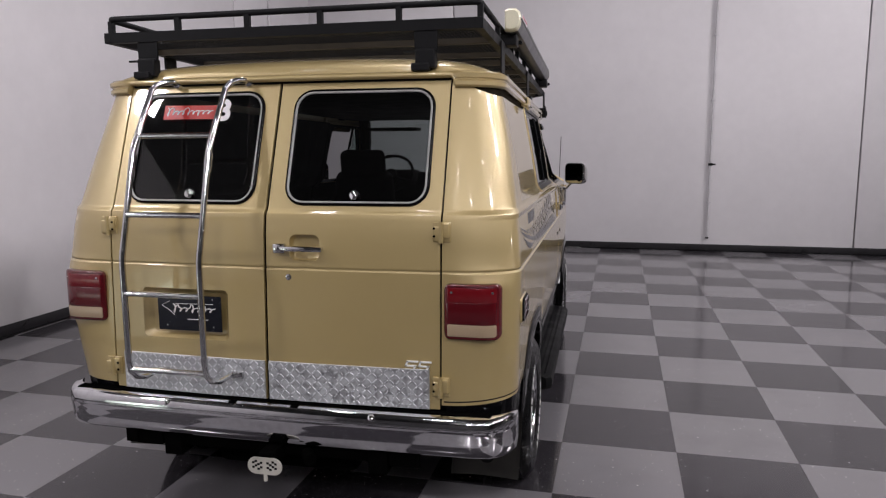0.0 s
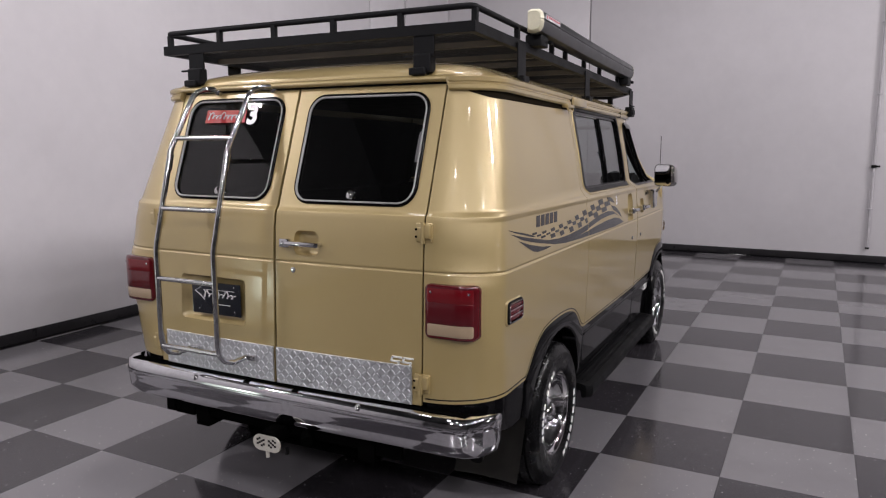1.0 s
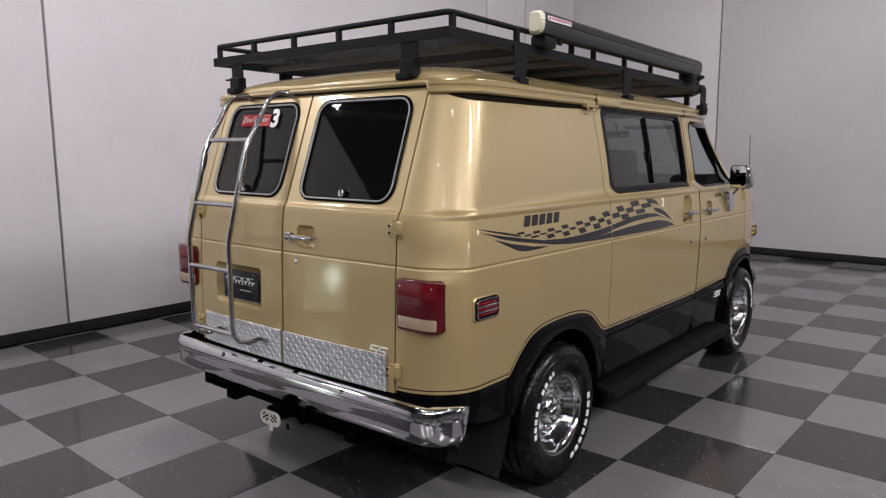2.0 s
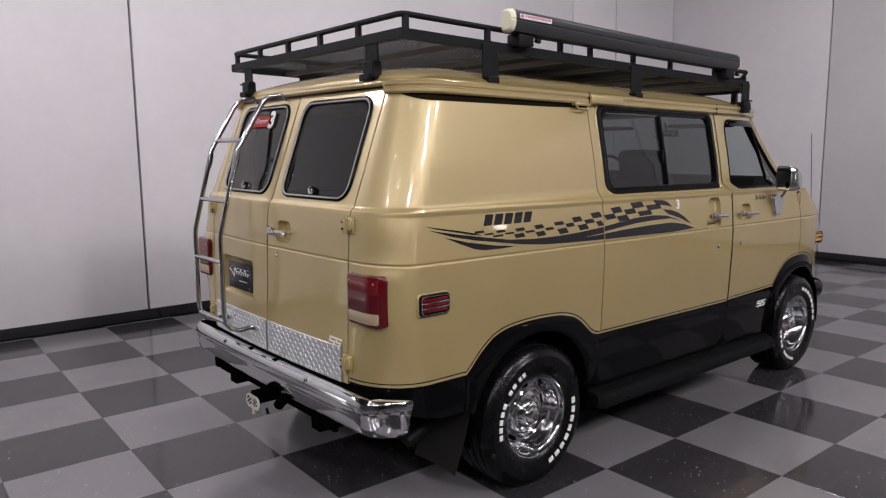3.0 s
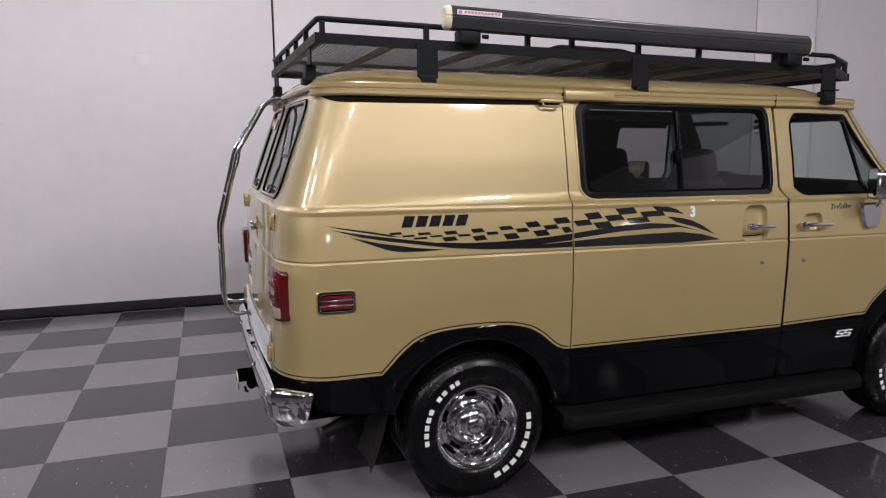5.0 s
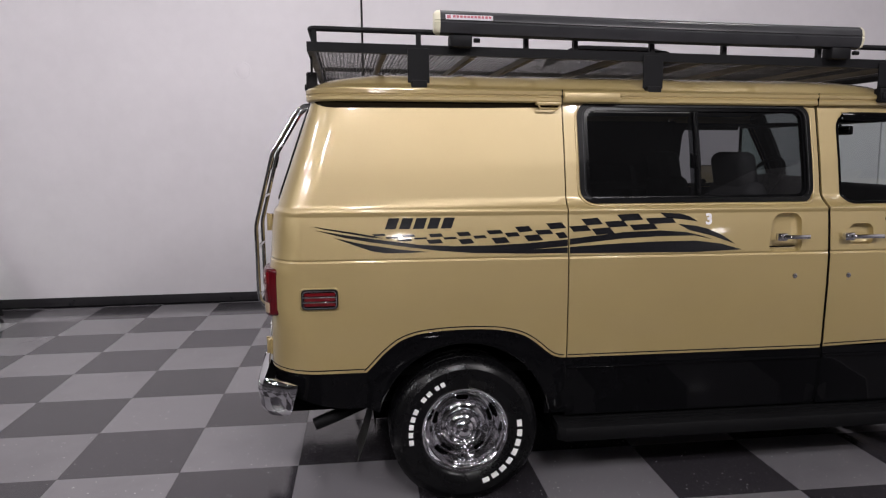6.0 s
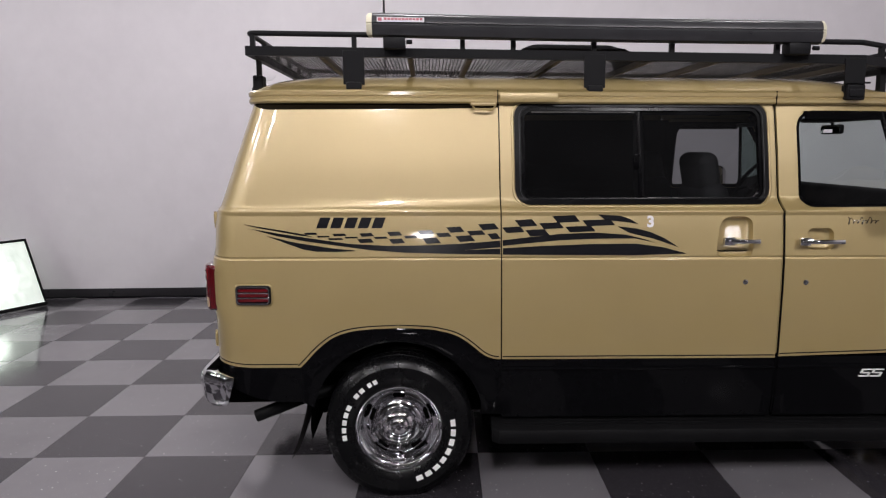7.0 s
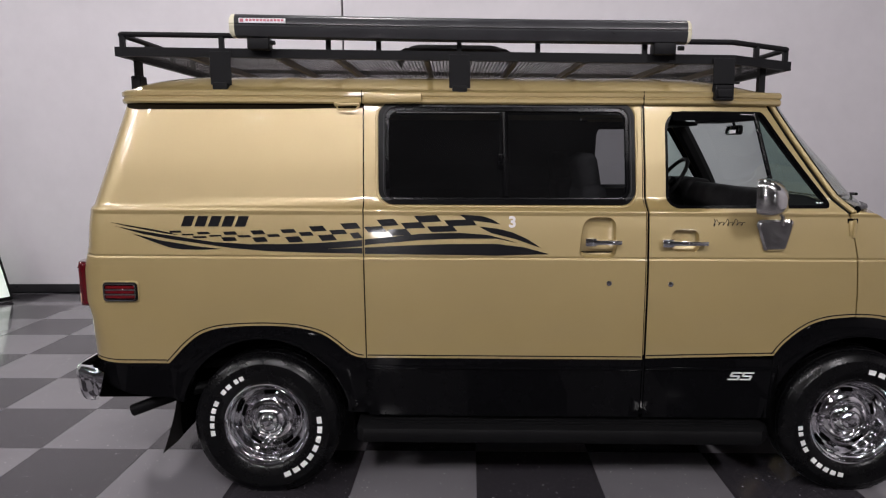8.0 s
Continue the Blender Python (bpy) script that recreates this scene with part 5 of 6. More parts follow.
sweep(bm, [(0.888, 3.11, 1.235), (0.905, 3.10, 1.262), (0.925, 2.99, 1.76)], 0.0026, 6)
antenna = part("antenna", bm, BLACK_PLASTIC, van, "thin whip antenna on a chrome base", rake=True)
bm = bmesh.new()
lathe(bm, [(0.0, 0.038), (0.008, 0.036), (0.011, 0.022), (0.019, 0.014), (0.023, 0.004), (0.023, -0.012)], Matrix.Translation((0.890, 3.11, 1.222)) @ Matrix.Rotation(radians(30), 4, "Y"), 14)
part("antenna_base", bm, CHROME, antenna, rake=True)

# door mirrors on both sides
def door_mirror(side):
    flip = Matrix.Diagonal((side, 1, 1, 1))

    def half(name, bm, *rest, **more):
        bm.transform(flip)
        return part(name, bm, *rest, **more)

    bm = bmesh.new()
    ol = [(2.318, 1.200), (2.414, 1.202), (2.452, 1.345), (2.272, 1.344)]
    x = 0.992
    lo = [bm.verts.new((x - 0.012, a, b)) for a, b in fillet(ol, 0.02)]
    mid = [bm.verts.new((x + 0.004, a, b)) for a, b in fillet(ol, 0.02)]
    hi = [bm.verts.new((x + 0.016, 2.36 + (a - 2.36) * 0.86, 1.27 + (b - 1.27) * 0.86)) for a, b in fillet(ol, 0.02)]
    for r0, r1 in ((lo, mid), (mid, hi)):
        for i in range(len(lo)):
            bm.faces.new((r0[i], r0[(i + 1) % len(lo)], r1[(i + 1) % len(lo)], r1[i]))
    bm.faces.new(hi)
    sweep(bm, [(x + 0.012, 2.392, 1.325), (x + 0.045, 2.375, 1.365), (x + 0.082, 2.325, 1.40)], 0.009, 8)
    mirror_arm = half("door_mirror", bm, SATIN, van, "chrome door mirror on a wedge base", rake=True)
    bm = bmesh.new()
    m = Matrix.Translation((1.070, 2.262, 1.452)) @ Matrix.Rotation(radians(-36), 4, "Z") @ Matrix.Rotation(radians(90), 4, "X")
    ol = fillet(rect(-0.088, -0.078, 0.088, 0.082), 0.035)
    rings = []
    for f, h, sink in ((1.0, 0.0, 0.0), (1.02, -0.006, 0.0), (1.0, -0.03, -0.002), (0.92, -0.058, -0.006), (0.76, -0.082, -0.012), (0.52, -0.100, -0.018), (0.24, -0.109, -0.022)):
        rings.append([bm.verts.new(m @ Vector((a * f, b * f + sink, h))) for a, b in ol])
    for r0, r1 in zip(rings, rings[1:]):
        for i in range(len(ol)):
            bm.faces.new((r0[i], r0[(i + 1) % len(ol)], r1[(i + 1) % len(ol)], r1[i]))
    bm.faces.new(rings[-1])
    half("mirror_head", bm, SATIN, mirror_arm, rake=True, smooth=60)
    bm = bmesh.new()
    bm.faces.new([bm.verts.new(m @ Vector((a * 0.95, b * 0.95, -0.002))) for a, b in ol])
    half("mirror_glass", bm, MIRROR, mirror_arm, rake=True)
    bm = bmesh.new()
    lathe(bm, [(0.0, 0.006), (0.012, 0.005), (0.019, 0.002), (0.020, -0.002)], m @ Matrix.Translation((0.050, -0.042, 0)), 18)
    half("blind_spot_mirror", bm, SHADE_BLACK, mirror_arm, "small round blind-spot mirror", rake=True)


door_mirror(1)
door_mirror(-1)

# ---- wheels
AXLE = Matrix(((0, 0, 1, 0), (1, 0, 0, 0), (0, 1, 0, 0), (0, 0, 0, 1)))  # local z points out to the right, local x ahead
TYRE = [(0.196, -0.10), (0.215, -0.118), (0.255, -0.130), (0.295, -0.128), (0.325, -0.112), (0.337, -0.098),
        (0.3395, -0.080), (0.333, -0.078), (0.333, -0.071), (0.341, -0.069), (0.3425, -0.030), (0.334, -0.028), (0.334, -0.020), (0.3425, -0.018),
        (0.3425, 0.018), (0.334, 0.020), (0.334, 0.028), (0.3425, 0.030), (0.341, 0.069), (0.333, 0.071), (0.333, 0.078), (0.3395, 0.080),
        (0.337, 0.098), (0.325, 0.112), (0.312, 0.121), (0.300, 0.1265), (0.298, 0.1285), (0.255, 0.130), (0.248, 0.1285), (0.222, 0.120), (0.207, 0.112), (0.196, 0.095)]
RIM = [(0.205, 0.095), (0.208, 0.108), (0.205, 0.114), (0.199, 0.112), (0.195, 0.100), (0.186, 0.094), (0.182, 0.072), (0.176, 0.066), (0.171, 0.046), (0.166, 0.040), (0.160, 0.024), (0.152, 0.018),
       (0.140, 0.020), (0.125, 0.032), (0.112, 0.044), (0.100, 0.050), (0.092, 0.052), (0.086, 0.047), (0.080, 0.046)]
CAP = [(0.084, 0.040), (0.083, 0.052), (0.078, 0.060), (0.066, 0.072), (0.056, 0.079), (0.050, 0.081), (0.046, 0.092), (0.034, 0.101), (0.018, 0.105), (0.012, 0.105), (0.011, 0.102), (0.0, 0.102)]


def block_word(parent, m, count, start, end, height, radius, face):
    """Raised blocks along the side wall, one for each letter of an unlettered word."""
    for k in range(count):
        q = math.radians(start + (end - start) * (k + 0.5) / count)
        half = math.radians(abs(end - start) / count * 0.34)
        r0, r1, steps = radius - height / 2, radius + height / 2, 3
        ring = [(r0, q - half + 2 * half * i / steps) for i in range(steps + 1)] + [(r1, q + half - 2 * half * i / steps) for i in range(steps + 1)]
        bm = bmesh.new()
        lo = [bm.verts.new((r * math.cos(a), r * math.sin(a), face - 0.004)) for r, a in ring]
        hi = [bm.verts.new((r * math.cos(a), r * math.sin(a), face + 0.0012)) for r, a in ring]
        n = len(ring)
        for i in range(n):
            bm.faces.new((lo[i], lo[(i + 1) % n], hi[(i + 1) % n], hi[i]))
        bm.faces.new(hi)
        bm.transform(m)
        part("raised_block", bm, WHITE_RUBBER, parent, smooth=0)


def wheel(y, side, turn, x_out=0.0):
    centre = Vector((side * (0.862 + x_out), y, 0.3425))
    m = Matrix.Translation(centre) @ (AXLE if side > 0 else Matrix.Rotation(math.pi, 4, "Z") @ AXLE)
    spin = m @ Matrix.Rotation(radians(turn), 4, "Z")
    bm = bmesh.new()
    lathe(bm, RIM, m, 64)
    lathe(bm, [(0.195, 0.10), (0.190, 0.0), (0.185, -0.10)], m, 48)
    rim = part("wheel", bm, CHROME, van, "chrome slotted rally wheel with a white-lettered tyre", smooth=40)
    bm = bmesh.new()
    lathe(bm, [(r if r < 0.25 else 0.25 + (r - 0.25) * 1.11, h) for r, h in TYRE], m, 72)
    for v in bm.verts:
        v.co.z = max(v.co.z, 0.001)
    tyre = part("tyre", bm, RUBBER, rim, "black tyre with raised white blocks", smooth=40)
    bm = bmesh.new()
    for k in range(90):
        t = Matrix.Rotation(2 * math.pi * k / 90, 4, "Z")
        for a, b in ((-0.101, -0.084), (0.084, 0.101)):
            box(bm, (0.330, -0.0085, a), (0.3475, 0.0085, b), 0.002, spin @ t, 1)
    for v in bm.verts:
        v.co.z = max(v.co.z, 0.001)
    tagged(part("tread_block", bm, RUBBER, rim, smooth=0), kind="stuff")
    block_word(rim, spin, 8, 12, -74, 0.023, 0.258, 0.1298)
    block_word(rim, spin, 5, 192, 150, 0.021, 0.258, 0.1298)
    block_word(rim, spin, 2, 143, 127, 0.021, 0.258, 0.1298)
    block_word(rim, spin, 2, 124, 111, 0.021, 0.258, 0.1298)
    bm = bmesh.new()
    lathe(bm, CAP, m, 48)
    part("hub_cap", bm, CHROME, rim, smooth=40)
    for k in range(5):
        q = 72 * k + 18
        t = spin @ Matrix.Rotation(radians(q), 4, "Z")
        # slot drawn as a flat near-black patch instead of a shaded hole
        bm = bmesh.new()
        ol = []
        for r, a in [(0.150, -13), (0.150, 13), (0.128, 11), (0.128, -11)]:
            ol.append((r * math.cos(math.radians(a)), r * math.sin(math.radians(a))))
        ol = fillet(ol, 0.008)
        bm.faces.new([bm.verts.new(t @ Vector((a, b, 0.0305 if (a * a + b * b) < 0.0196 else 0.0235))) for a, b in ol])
        part("slot", bm, SHADE_BLACK, rim)
    for k in range(5):
        q = 72 * k + 54
        t = spin @ Matrix.Rotation(radians(q), 4, "Z") @ Matrix.Translation((0.118, 0, 0.034))
        bm = bmesh.new()
        lathe(bm, [(0.011, 0.0), (0.011, 0.012), (0.007, 0.022), (0.0, 0.024)], t, 6)
        part("lug_nut", bm, CHROME, rim, smooth=20)
    return rim


wheel(0.0, 1, 0)
wheel(2.794, 1, 70)
wheel(0.0, -1, 20)
wheel(2.794, -1, 110)

# inner arches and underbody, all in a near-black that stands in for their shade
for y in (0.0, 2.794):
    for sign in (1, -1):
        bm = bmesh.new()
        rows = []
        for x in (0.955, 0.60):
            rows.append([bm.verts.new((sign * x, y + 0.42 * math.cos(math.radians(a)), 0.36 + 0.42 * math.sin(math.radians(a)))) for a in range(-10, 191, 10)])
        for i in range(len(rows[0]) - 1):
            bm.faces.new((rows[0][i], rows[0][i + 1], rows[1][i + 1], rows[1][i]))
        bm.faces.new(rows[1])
        part("inner_arch", bm, SHADE_BLACK, van)
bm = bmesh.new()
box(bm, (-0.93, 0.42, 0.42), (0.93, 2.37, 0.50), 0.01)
part("floor_pan", bm, SHADE_BLACK, van, "floor pan, near-black for the shade under the van")
# added near-black box, closing the lit gap above the running boards
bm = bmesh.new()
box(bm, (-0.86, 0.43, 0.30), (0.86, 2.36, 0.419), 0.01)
part("shade_box", bm, SHADE_BLACK, van)
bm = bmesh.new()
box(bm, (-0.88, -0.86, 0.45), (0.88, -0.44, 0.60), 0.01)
part("rear_floor_pan", bm, SHADE_BLACK, van)
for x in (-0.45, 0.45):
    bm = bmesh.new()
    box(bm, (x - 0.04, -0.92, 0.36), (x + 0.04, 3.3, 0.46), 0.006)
    part("chassis_rail", bm, SHADE_BLACK, van)
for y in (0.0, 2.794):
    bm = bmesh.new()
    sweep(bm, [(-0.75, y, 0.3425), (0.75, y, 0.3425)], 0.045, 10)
    part("axle", bm, SHADE_BLACK, van)
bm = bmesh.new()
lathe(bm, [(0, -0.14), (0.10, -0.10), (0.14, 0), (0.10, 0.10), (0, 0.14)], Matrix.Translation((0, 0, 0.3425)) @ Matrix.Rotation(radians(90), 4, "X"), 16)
part("differential", bm, SHADE_BLACK, van)
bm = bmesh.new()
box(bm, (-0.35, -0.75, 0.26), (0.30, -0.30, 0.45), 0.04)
part("fuel_tank", bm, SHADE_BLACK, van)

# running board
for sign in (1, -1):
    bm = bmesh.new()
    prof = [(0.86, 0.375), (1.015, 0.362), (1.034, 0.352), (1.040, 0.335), (1.038, 0.300), (1.030, 0.286), (1.012, 0.286), (1.005, 0.325), (0.86, 0.335)]
    ya, yb = 0.44, 2.385
    cols = []
    for y, inset in ((ya, 0.03), (ya + 0.03, 0.0), (yb - 0.05, 0.0), (yb, 0.06)):
        cols.append([bm.verts.new((sign * (x - inset * (1 if x > 0.9 else 0)), y, z)) for x, z in prof])
    for c0, c1 in zip(cols, cols[1:]):
        for i in range(len(prof)):
            bm.faces.new((c0[i], c0[(i + 1) % len(prof)], c1[(i + 1) % len(prof)], c1[i]))
    bm.faces.new(cols[0])
    bm.faces.new(cols[-1][::-1])
    board = part("running_board", bm, BLACK_PLASTIC, van, "black ribbed running board", rake=True, smooth=30)
    for k in range(5):
        bm = bmesh.new()
        x = 0.885 + 0.028 * k
        z = 0.375 - (x - 0.86) * 0.084
        box(bm, (sign * x - 0.006, ya + 0.06, z - 0.002), (sign * x + 0.006, yb - 0.09, z + 0.0025), 0.001)
        part("tread_rib", bm, BLACK_PLASTIC, board, rake=True)
    for y in (0.7, 1.4, 2.1):
        bm = bmesh.new()
        box(bm, (min(sign * 0.70, sign * 0.9), y - 0.02, 0.33), (max(sign * 0.70, sign * 0.9), y + 0.02, 0.46), 0.004)
        part("board_bracket", bm, BLACK_POWDER, board, rake=True)

# mud flaps and tail pipe
for sign in (1, -1):
    bm = bmesh.new()
    rows = []
    for k in range(9):
        f = k / 8
        y, z = -0.41 - 0.05 * f - 0.05 * f * f, 0.55 - 0.355 * f
        x0, x1 = 0.66, 0.972 - 0.010 * f
        rows.append([bm.verts.new((sign * (x0 + (x1 - x0) * i / 4), y + 0.012 * math.sin(i * 0.9), z)) for i in range(5)])
    for r0, r1 in zip(rows, rows[1:]):
        for i in range(4):
            bm.faces.new((r0[i], r0[i + 1], r1[i + 1], r1[i]))
    bmesh.ops.solidify(bm, geom=bm.faces[:], thickness=0.007)
    part("mud_flap", bm, FLAP_RUBBER, van, "black rubber mud flap")
# guards behind the front wheels
for sign in (1, -1):
    bm = bmesh.new()
    rows = []
    for k in range(10):
        f = k / 9
        z = 0.69 - 0.40 * f
        x1 = 0.972 + 0.030 * math.sin(math.pi * min(1.0, f * 0.8)) - 0.02 * f ** 3
        y = 2.402 - 0.035 * math.sin(math.pi * 0.5 * min(1.0, f * 1.4)) + 0.02 * f * f
        rows.append([bm.verts.new((sign * (0.76 + (x1 - 0.76) * i / 6), y + 0.030 * (i / 6) ** 3, z)) for i in range(7)])
    for r0, r1 in zip(rows, rows[1:]):
        for i in range(6):
            bm.faces.new((r0[i], r0[i + 1], r1[i + 1], r1[i]))
    bmesh.ops.solidify(bm, geom=bm.faces[:], thickness=0.006)
    part("splash_guard", bm, BLACK_PLASTIC, van, "black splash guard behind the front wheel", smooth=60)
bm = bmesh.new()
sweep(bm, [(0.62, -0.22, 0.46), (0.79, -0.45, 0.450), (0.84, -0.58, 0.415), (0.85, -0.70, 0.372)], 0.030, 16)
lathe(bm, [(0.026, -0.004), (0.0, -0.03)], Matrix.Translation((0.85, -0.701, 0.3715)) @ Matrix.Rotation(radians(114), 4, "X"), 14)
part("tail_pipe", bm, BLACK_PLASTIC, van, "black tail pipe")

# rear bumper
BUMP = [(0.03, 0.622), (-0.024, 0.627), (-0.042, 0.620), (-0.051, 0.604), (-0.056, 0.572), (-0.051, 0.548), (-0.049, 0.536), (-0.045, 0.500), (-0.034, 0.474), (-0.022, 0.464), (-0.016, 0.470)]
bm = bmesh.new()
rings = []
xs_b = [-0.985, -0.980, -0.965, -0.935, -0.89, -0.82] + [-0.7 + 1.4 * i / 20 for i in range(21)] + [0.82, 0.89, 0.935, 0.965, 0.980, 0.985]
for x in xs_b:
    a = max(0.0, (abs(x) - 0.80) / 0.185)
    pull = 0.11 * a ** 4 + 0.020 * (abs(x) / 0.98) ** 2
    shut = 1 - 0.16 * max(0.0, (abs(x) - 0.93) / 0.055) ** 3
    rings.append([bm.verts.new((x, -0.915 + o * (1 - 0.25 * a ** 3) + pull, 0.548 + (z - 0.548) * shut)) for o, z in BUMP])
for r0, r1 in zip(rings, rings[1:]):
    for i in range(len(BUMP) - 1):
        bm.faces.new((r0[i], r0[i + 1], r1[i + 1], r1[i]))
for ring, sign in ((rings[0], -1), (rings[-1], 1)):
    mid = sum((v.co for v in ring), Vector()) / len(ring)
    small = [bm.verts.new(mid + (v.co - mid) * 0.7 + Vector((sign * 0.004, 0.012, 0))) for v in ring]
    for i in range(len(ring) - 1):
        bm.faces.new((ring[i], ring[i + 1], small[i + 1], small[i]))
    bm.faces.new(small)
bumper = part("rear_bumper", bm, BUMPER_CHROME, van, "worn chrome rear bumper with rolled edges", smooth=50)
for x in (-0.86, -0.42, 0.42, 0.86):
    bm = bmesh.new()
    lathe(bm, [(0.0, 0.007), (0.008, 0.006), (0.013, 0.002), (0.014, -0.006)], Matrix.Translation((x * 1.05, -0.960 + (0.045 if abs(x) > 0.8 else 0), 0.612)) @ Matrix.Rotation(radians(40), 4, "X"), 14)
    part("bumper_bolt", bm, CHROME, bumper)
# slots as near-black blocks in place of shaded openings
for x in (-0.15, 0.118):
    bm = bmesh.new()
    box(bm, (x - 0.016, -0.952, 0.616), (x + 0.016, -0.928, 0.630), 0.003)
    part("step_slot", bm, SHADE_BLACK, bumper)
# sill in near-black, for the shaded gap over the bumper
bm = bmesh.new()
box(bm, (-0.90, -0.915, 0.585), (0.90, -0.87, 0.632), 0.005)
part("rear_sill", bm, SHADE_BLACK, van)

# tow hitch with a pale cover plate; its near-black carries the bumper's shade
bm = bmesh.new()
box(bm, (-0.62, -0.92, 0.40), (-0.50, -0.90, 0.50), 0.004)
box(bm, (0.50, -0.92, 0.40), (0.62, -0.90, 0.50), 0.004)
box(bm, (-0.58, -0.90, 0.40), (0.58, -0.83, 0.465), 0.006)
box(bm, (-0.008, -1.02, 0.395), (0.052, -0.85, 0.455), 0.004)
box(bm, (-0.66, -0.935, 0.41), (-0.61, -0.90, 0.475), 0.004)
hitch = part("tow_hitch", bm, SHADE_BLACK, van, "black tow hitch with a pale checkered cover")
bm = bmesh.new()
ol = fillet(rect(-0.072, -0.034, 0.072, 0.034), 0.033, 8)
m = Matrix.Translation((0.022, -1.025, 0.404)) @ TO_REAR
lo, hi = [bm.verts.new(m @ Vector((a, b, -0.004))) for a, b in ol], [bm.verts.new(m @ Vector((a, b, 0.003))) for a, b in ol]
bm.faces.new(hi)
bm.faces.new(lo[::-1])
for i in range(len(ol)):
    bm.faces.new((lo[i], lo[(i + 1) % len(ol)], hi[(i + 1) % len(ol)], hi[i]))
sweep(bm, [(0.022, -1.022, 0.378), (0.022, -1.022, 0.342)], 0.008, 10)
part("hitch_cover", bm, GREY_COVER, hitch, "pale oval hitch cover")
bm = bmesh.new()
for k in (-1, 1):
    for i in range(4):
        for j in range(4):
            if (i + j) % 2:
                a, b = 0.022 + k * (0.014 + 0.011 * i) - 0.005, 0.404 - 0.019 + 0.0095 * j + 0.003 * i
                box(bm, (a, -1.0295, b), (a + 0.010, -1.0275, b + 0.0085))
part("flag_checks", bm, DECAL, hitch)
bm = bmesh.new()
sweep(bm, [(0.16, -0.93, 0.43), (0.19, -0.97, 0.42)], 0.026, 12)
part("trailer_socket", bm, SHADE_BLACK, hitch)
bm = bmesh.new()
sweep(bm, [(0.10, -0.99, 0.385), (0.10, -0.985, 0.36), (0.085, -0.975, 0.35)], 0.007, 8)
part("hitch_pin", bm, BLACK_PLASTIC, hitch)

# rear ladder
bm = bmesh.new()
for xl in (-0.528, -0.197):
    pts = [(xl + 0.048, -0.672, 1.905), (xl + 0.040, -0.705, 1.915), (xl + 0.022, -0.745, 1.912), (xl + 0.006, -0.776, 1.898), (xl, -0.798, 1.876), (xl, -0.935, 1.655), (xl, -0.944, 1.635), (xl, -0.951, 1.610), (xl, -1.050, 1.240), (xl, -1.055, 1.215), (xl, -1.057, 1.185),
           (xl, -1.057, 0.81), (xl + 0.002, -1.050, 0.765), (xl + 0.008, -1.028, 0.736), (xl + 0.018, -0.985, 0.722), (xl + 0.040, -0.925, 0.735)]
    sweep(bm, pts, 0.0125, 12)
ladder = part("rear_ladder", bm, POLISHED, van, "polished tubular rear door ladder", smooth=60)
for z, y in ((1.690, -0.913), (1.385, -1.011), (1.080, -1.057), (0.772, -1.052)):
    bm = bmesh.new()
    x0, x1 = -0.528, -0.197
    sweep(bm, [(x0, y, z), (x1, y, z)], 0.0115, 12)
    part("rung", bm, POLISHED, ladder, smooth=60)
for x in (-0.480, -0.149):
    bm = bmesh.new()
    lathe(bm, [(0.0, 0.02), (0.012, 0.02), (0.018, 0.012), (0.018, -0.01)], Matrix.Translation((x, -0.678, 1.905)) @ Matrix.Rotation(radians(70), 4, "X"), 14)
    part("ladder_foot", bm, POLISHED, ladder)
for x in (-0.490, -0.155):
    bm = bmesh.new()
    box(bm, (x - 0.004, -0.935, 0.722), (x + 0.05, -0.918, 0.746), 0.004)
    part("ladder_foot", bm, POLISHED, ladder)
for x, z in ((-0.527, 1.60), (-0.196, 1.60)):
    bm = bmesh.new()
    sweep(bm, [(x, -0.946, z + 0.02), (x, -0.965, z - 0.05)], 0.0155, 12)
    part("tube_joint", bm, POLISHED, ladder, smooth=60)

# ---- roof rack
TOP, DECK = 2.172, 2.092
OUTLINE = [(0.812, -0.658), (0.812, 2.20), (0.592, 2.555), (-0.592, 2.555), (-0.812, 2.20), (-0.812, -0.658)]


# the rack leans a little further to the front than the body
RACK_TILT = Matrix(((1, 0, 0, 0), (0, 1, 0, 0), (0, -0.0115, 1, 0.004), (0, 0, 0, 1)))


def tilted(name, bm, *rest, **more):
    bm.transform(RACK_TILT)
    return part(name, bm, *rest, **more)


def bar(bm, a, b, w, h, up=(0, 0, 1)):
    """Square bar between two points."""
    a, b = Vector(a), Vector(b)
    d = (b - a).normalized()
    s = d.cross(Vector(up)).normalized()
    u = s.cross(d)
    ends = [[bm.verts.new(p + s * (w / 2 * i) + u * (h / 2 * j)) for i, j in ((-1, -1), (1, -1), (1, 1), (-1, 1))] for p in (a, b)]
    for i in range(4):
        bm.faces.new((ends[0][i], ends[0][(i + 1) % 4], ends[1][(i + 1) % 4], ends[1][i]))
    bm.faces.new(ends[0][::-1])
    bm.faces.new(ends[1])


bm = bmesh.new()
n = len(OUTLINE)
for k in range(n):
    (x0, y0), (x1, y1) = OUTLINE[k], OUTLINE[(k + 1) % n]
    bar(bm, (x0, y0, DECK), (x1, y1, DECK), 0.030, 0.042)
for x, y in OUTLINE:
    box(bm, (x - 0.016, y - 0.016, DECK - 0.0215), (x + 0.016, y + 0.016, DECK + 0.0215), 0.002)
rack = tilted("roof_rack", bm, BLACK_POWDER, van, "black powder-coated steel roof rack", rake=True, smooth=20)
bm = bmesh.new()
inset = fillet(OUTLINE, 0.03, 4)
sweep(bm, [(x, y, TOP) for x, y in dense(inset, 0.5)], 0.0125, 10, closed=True)
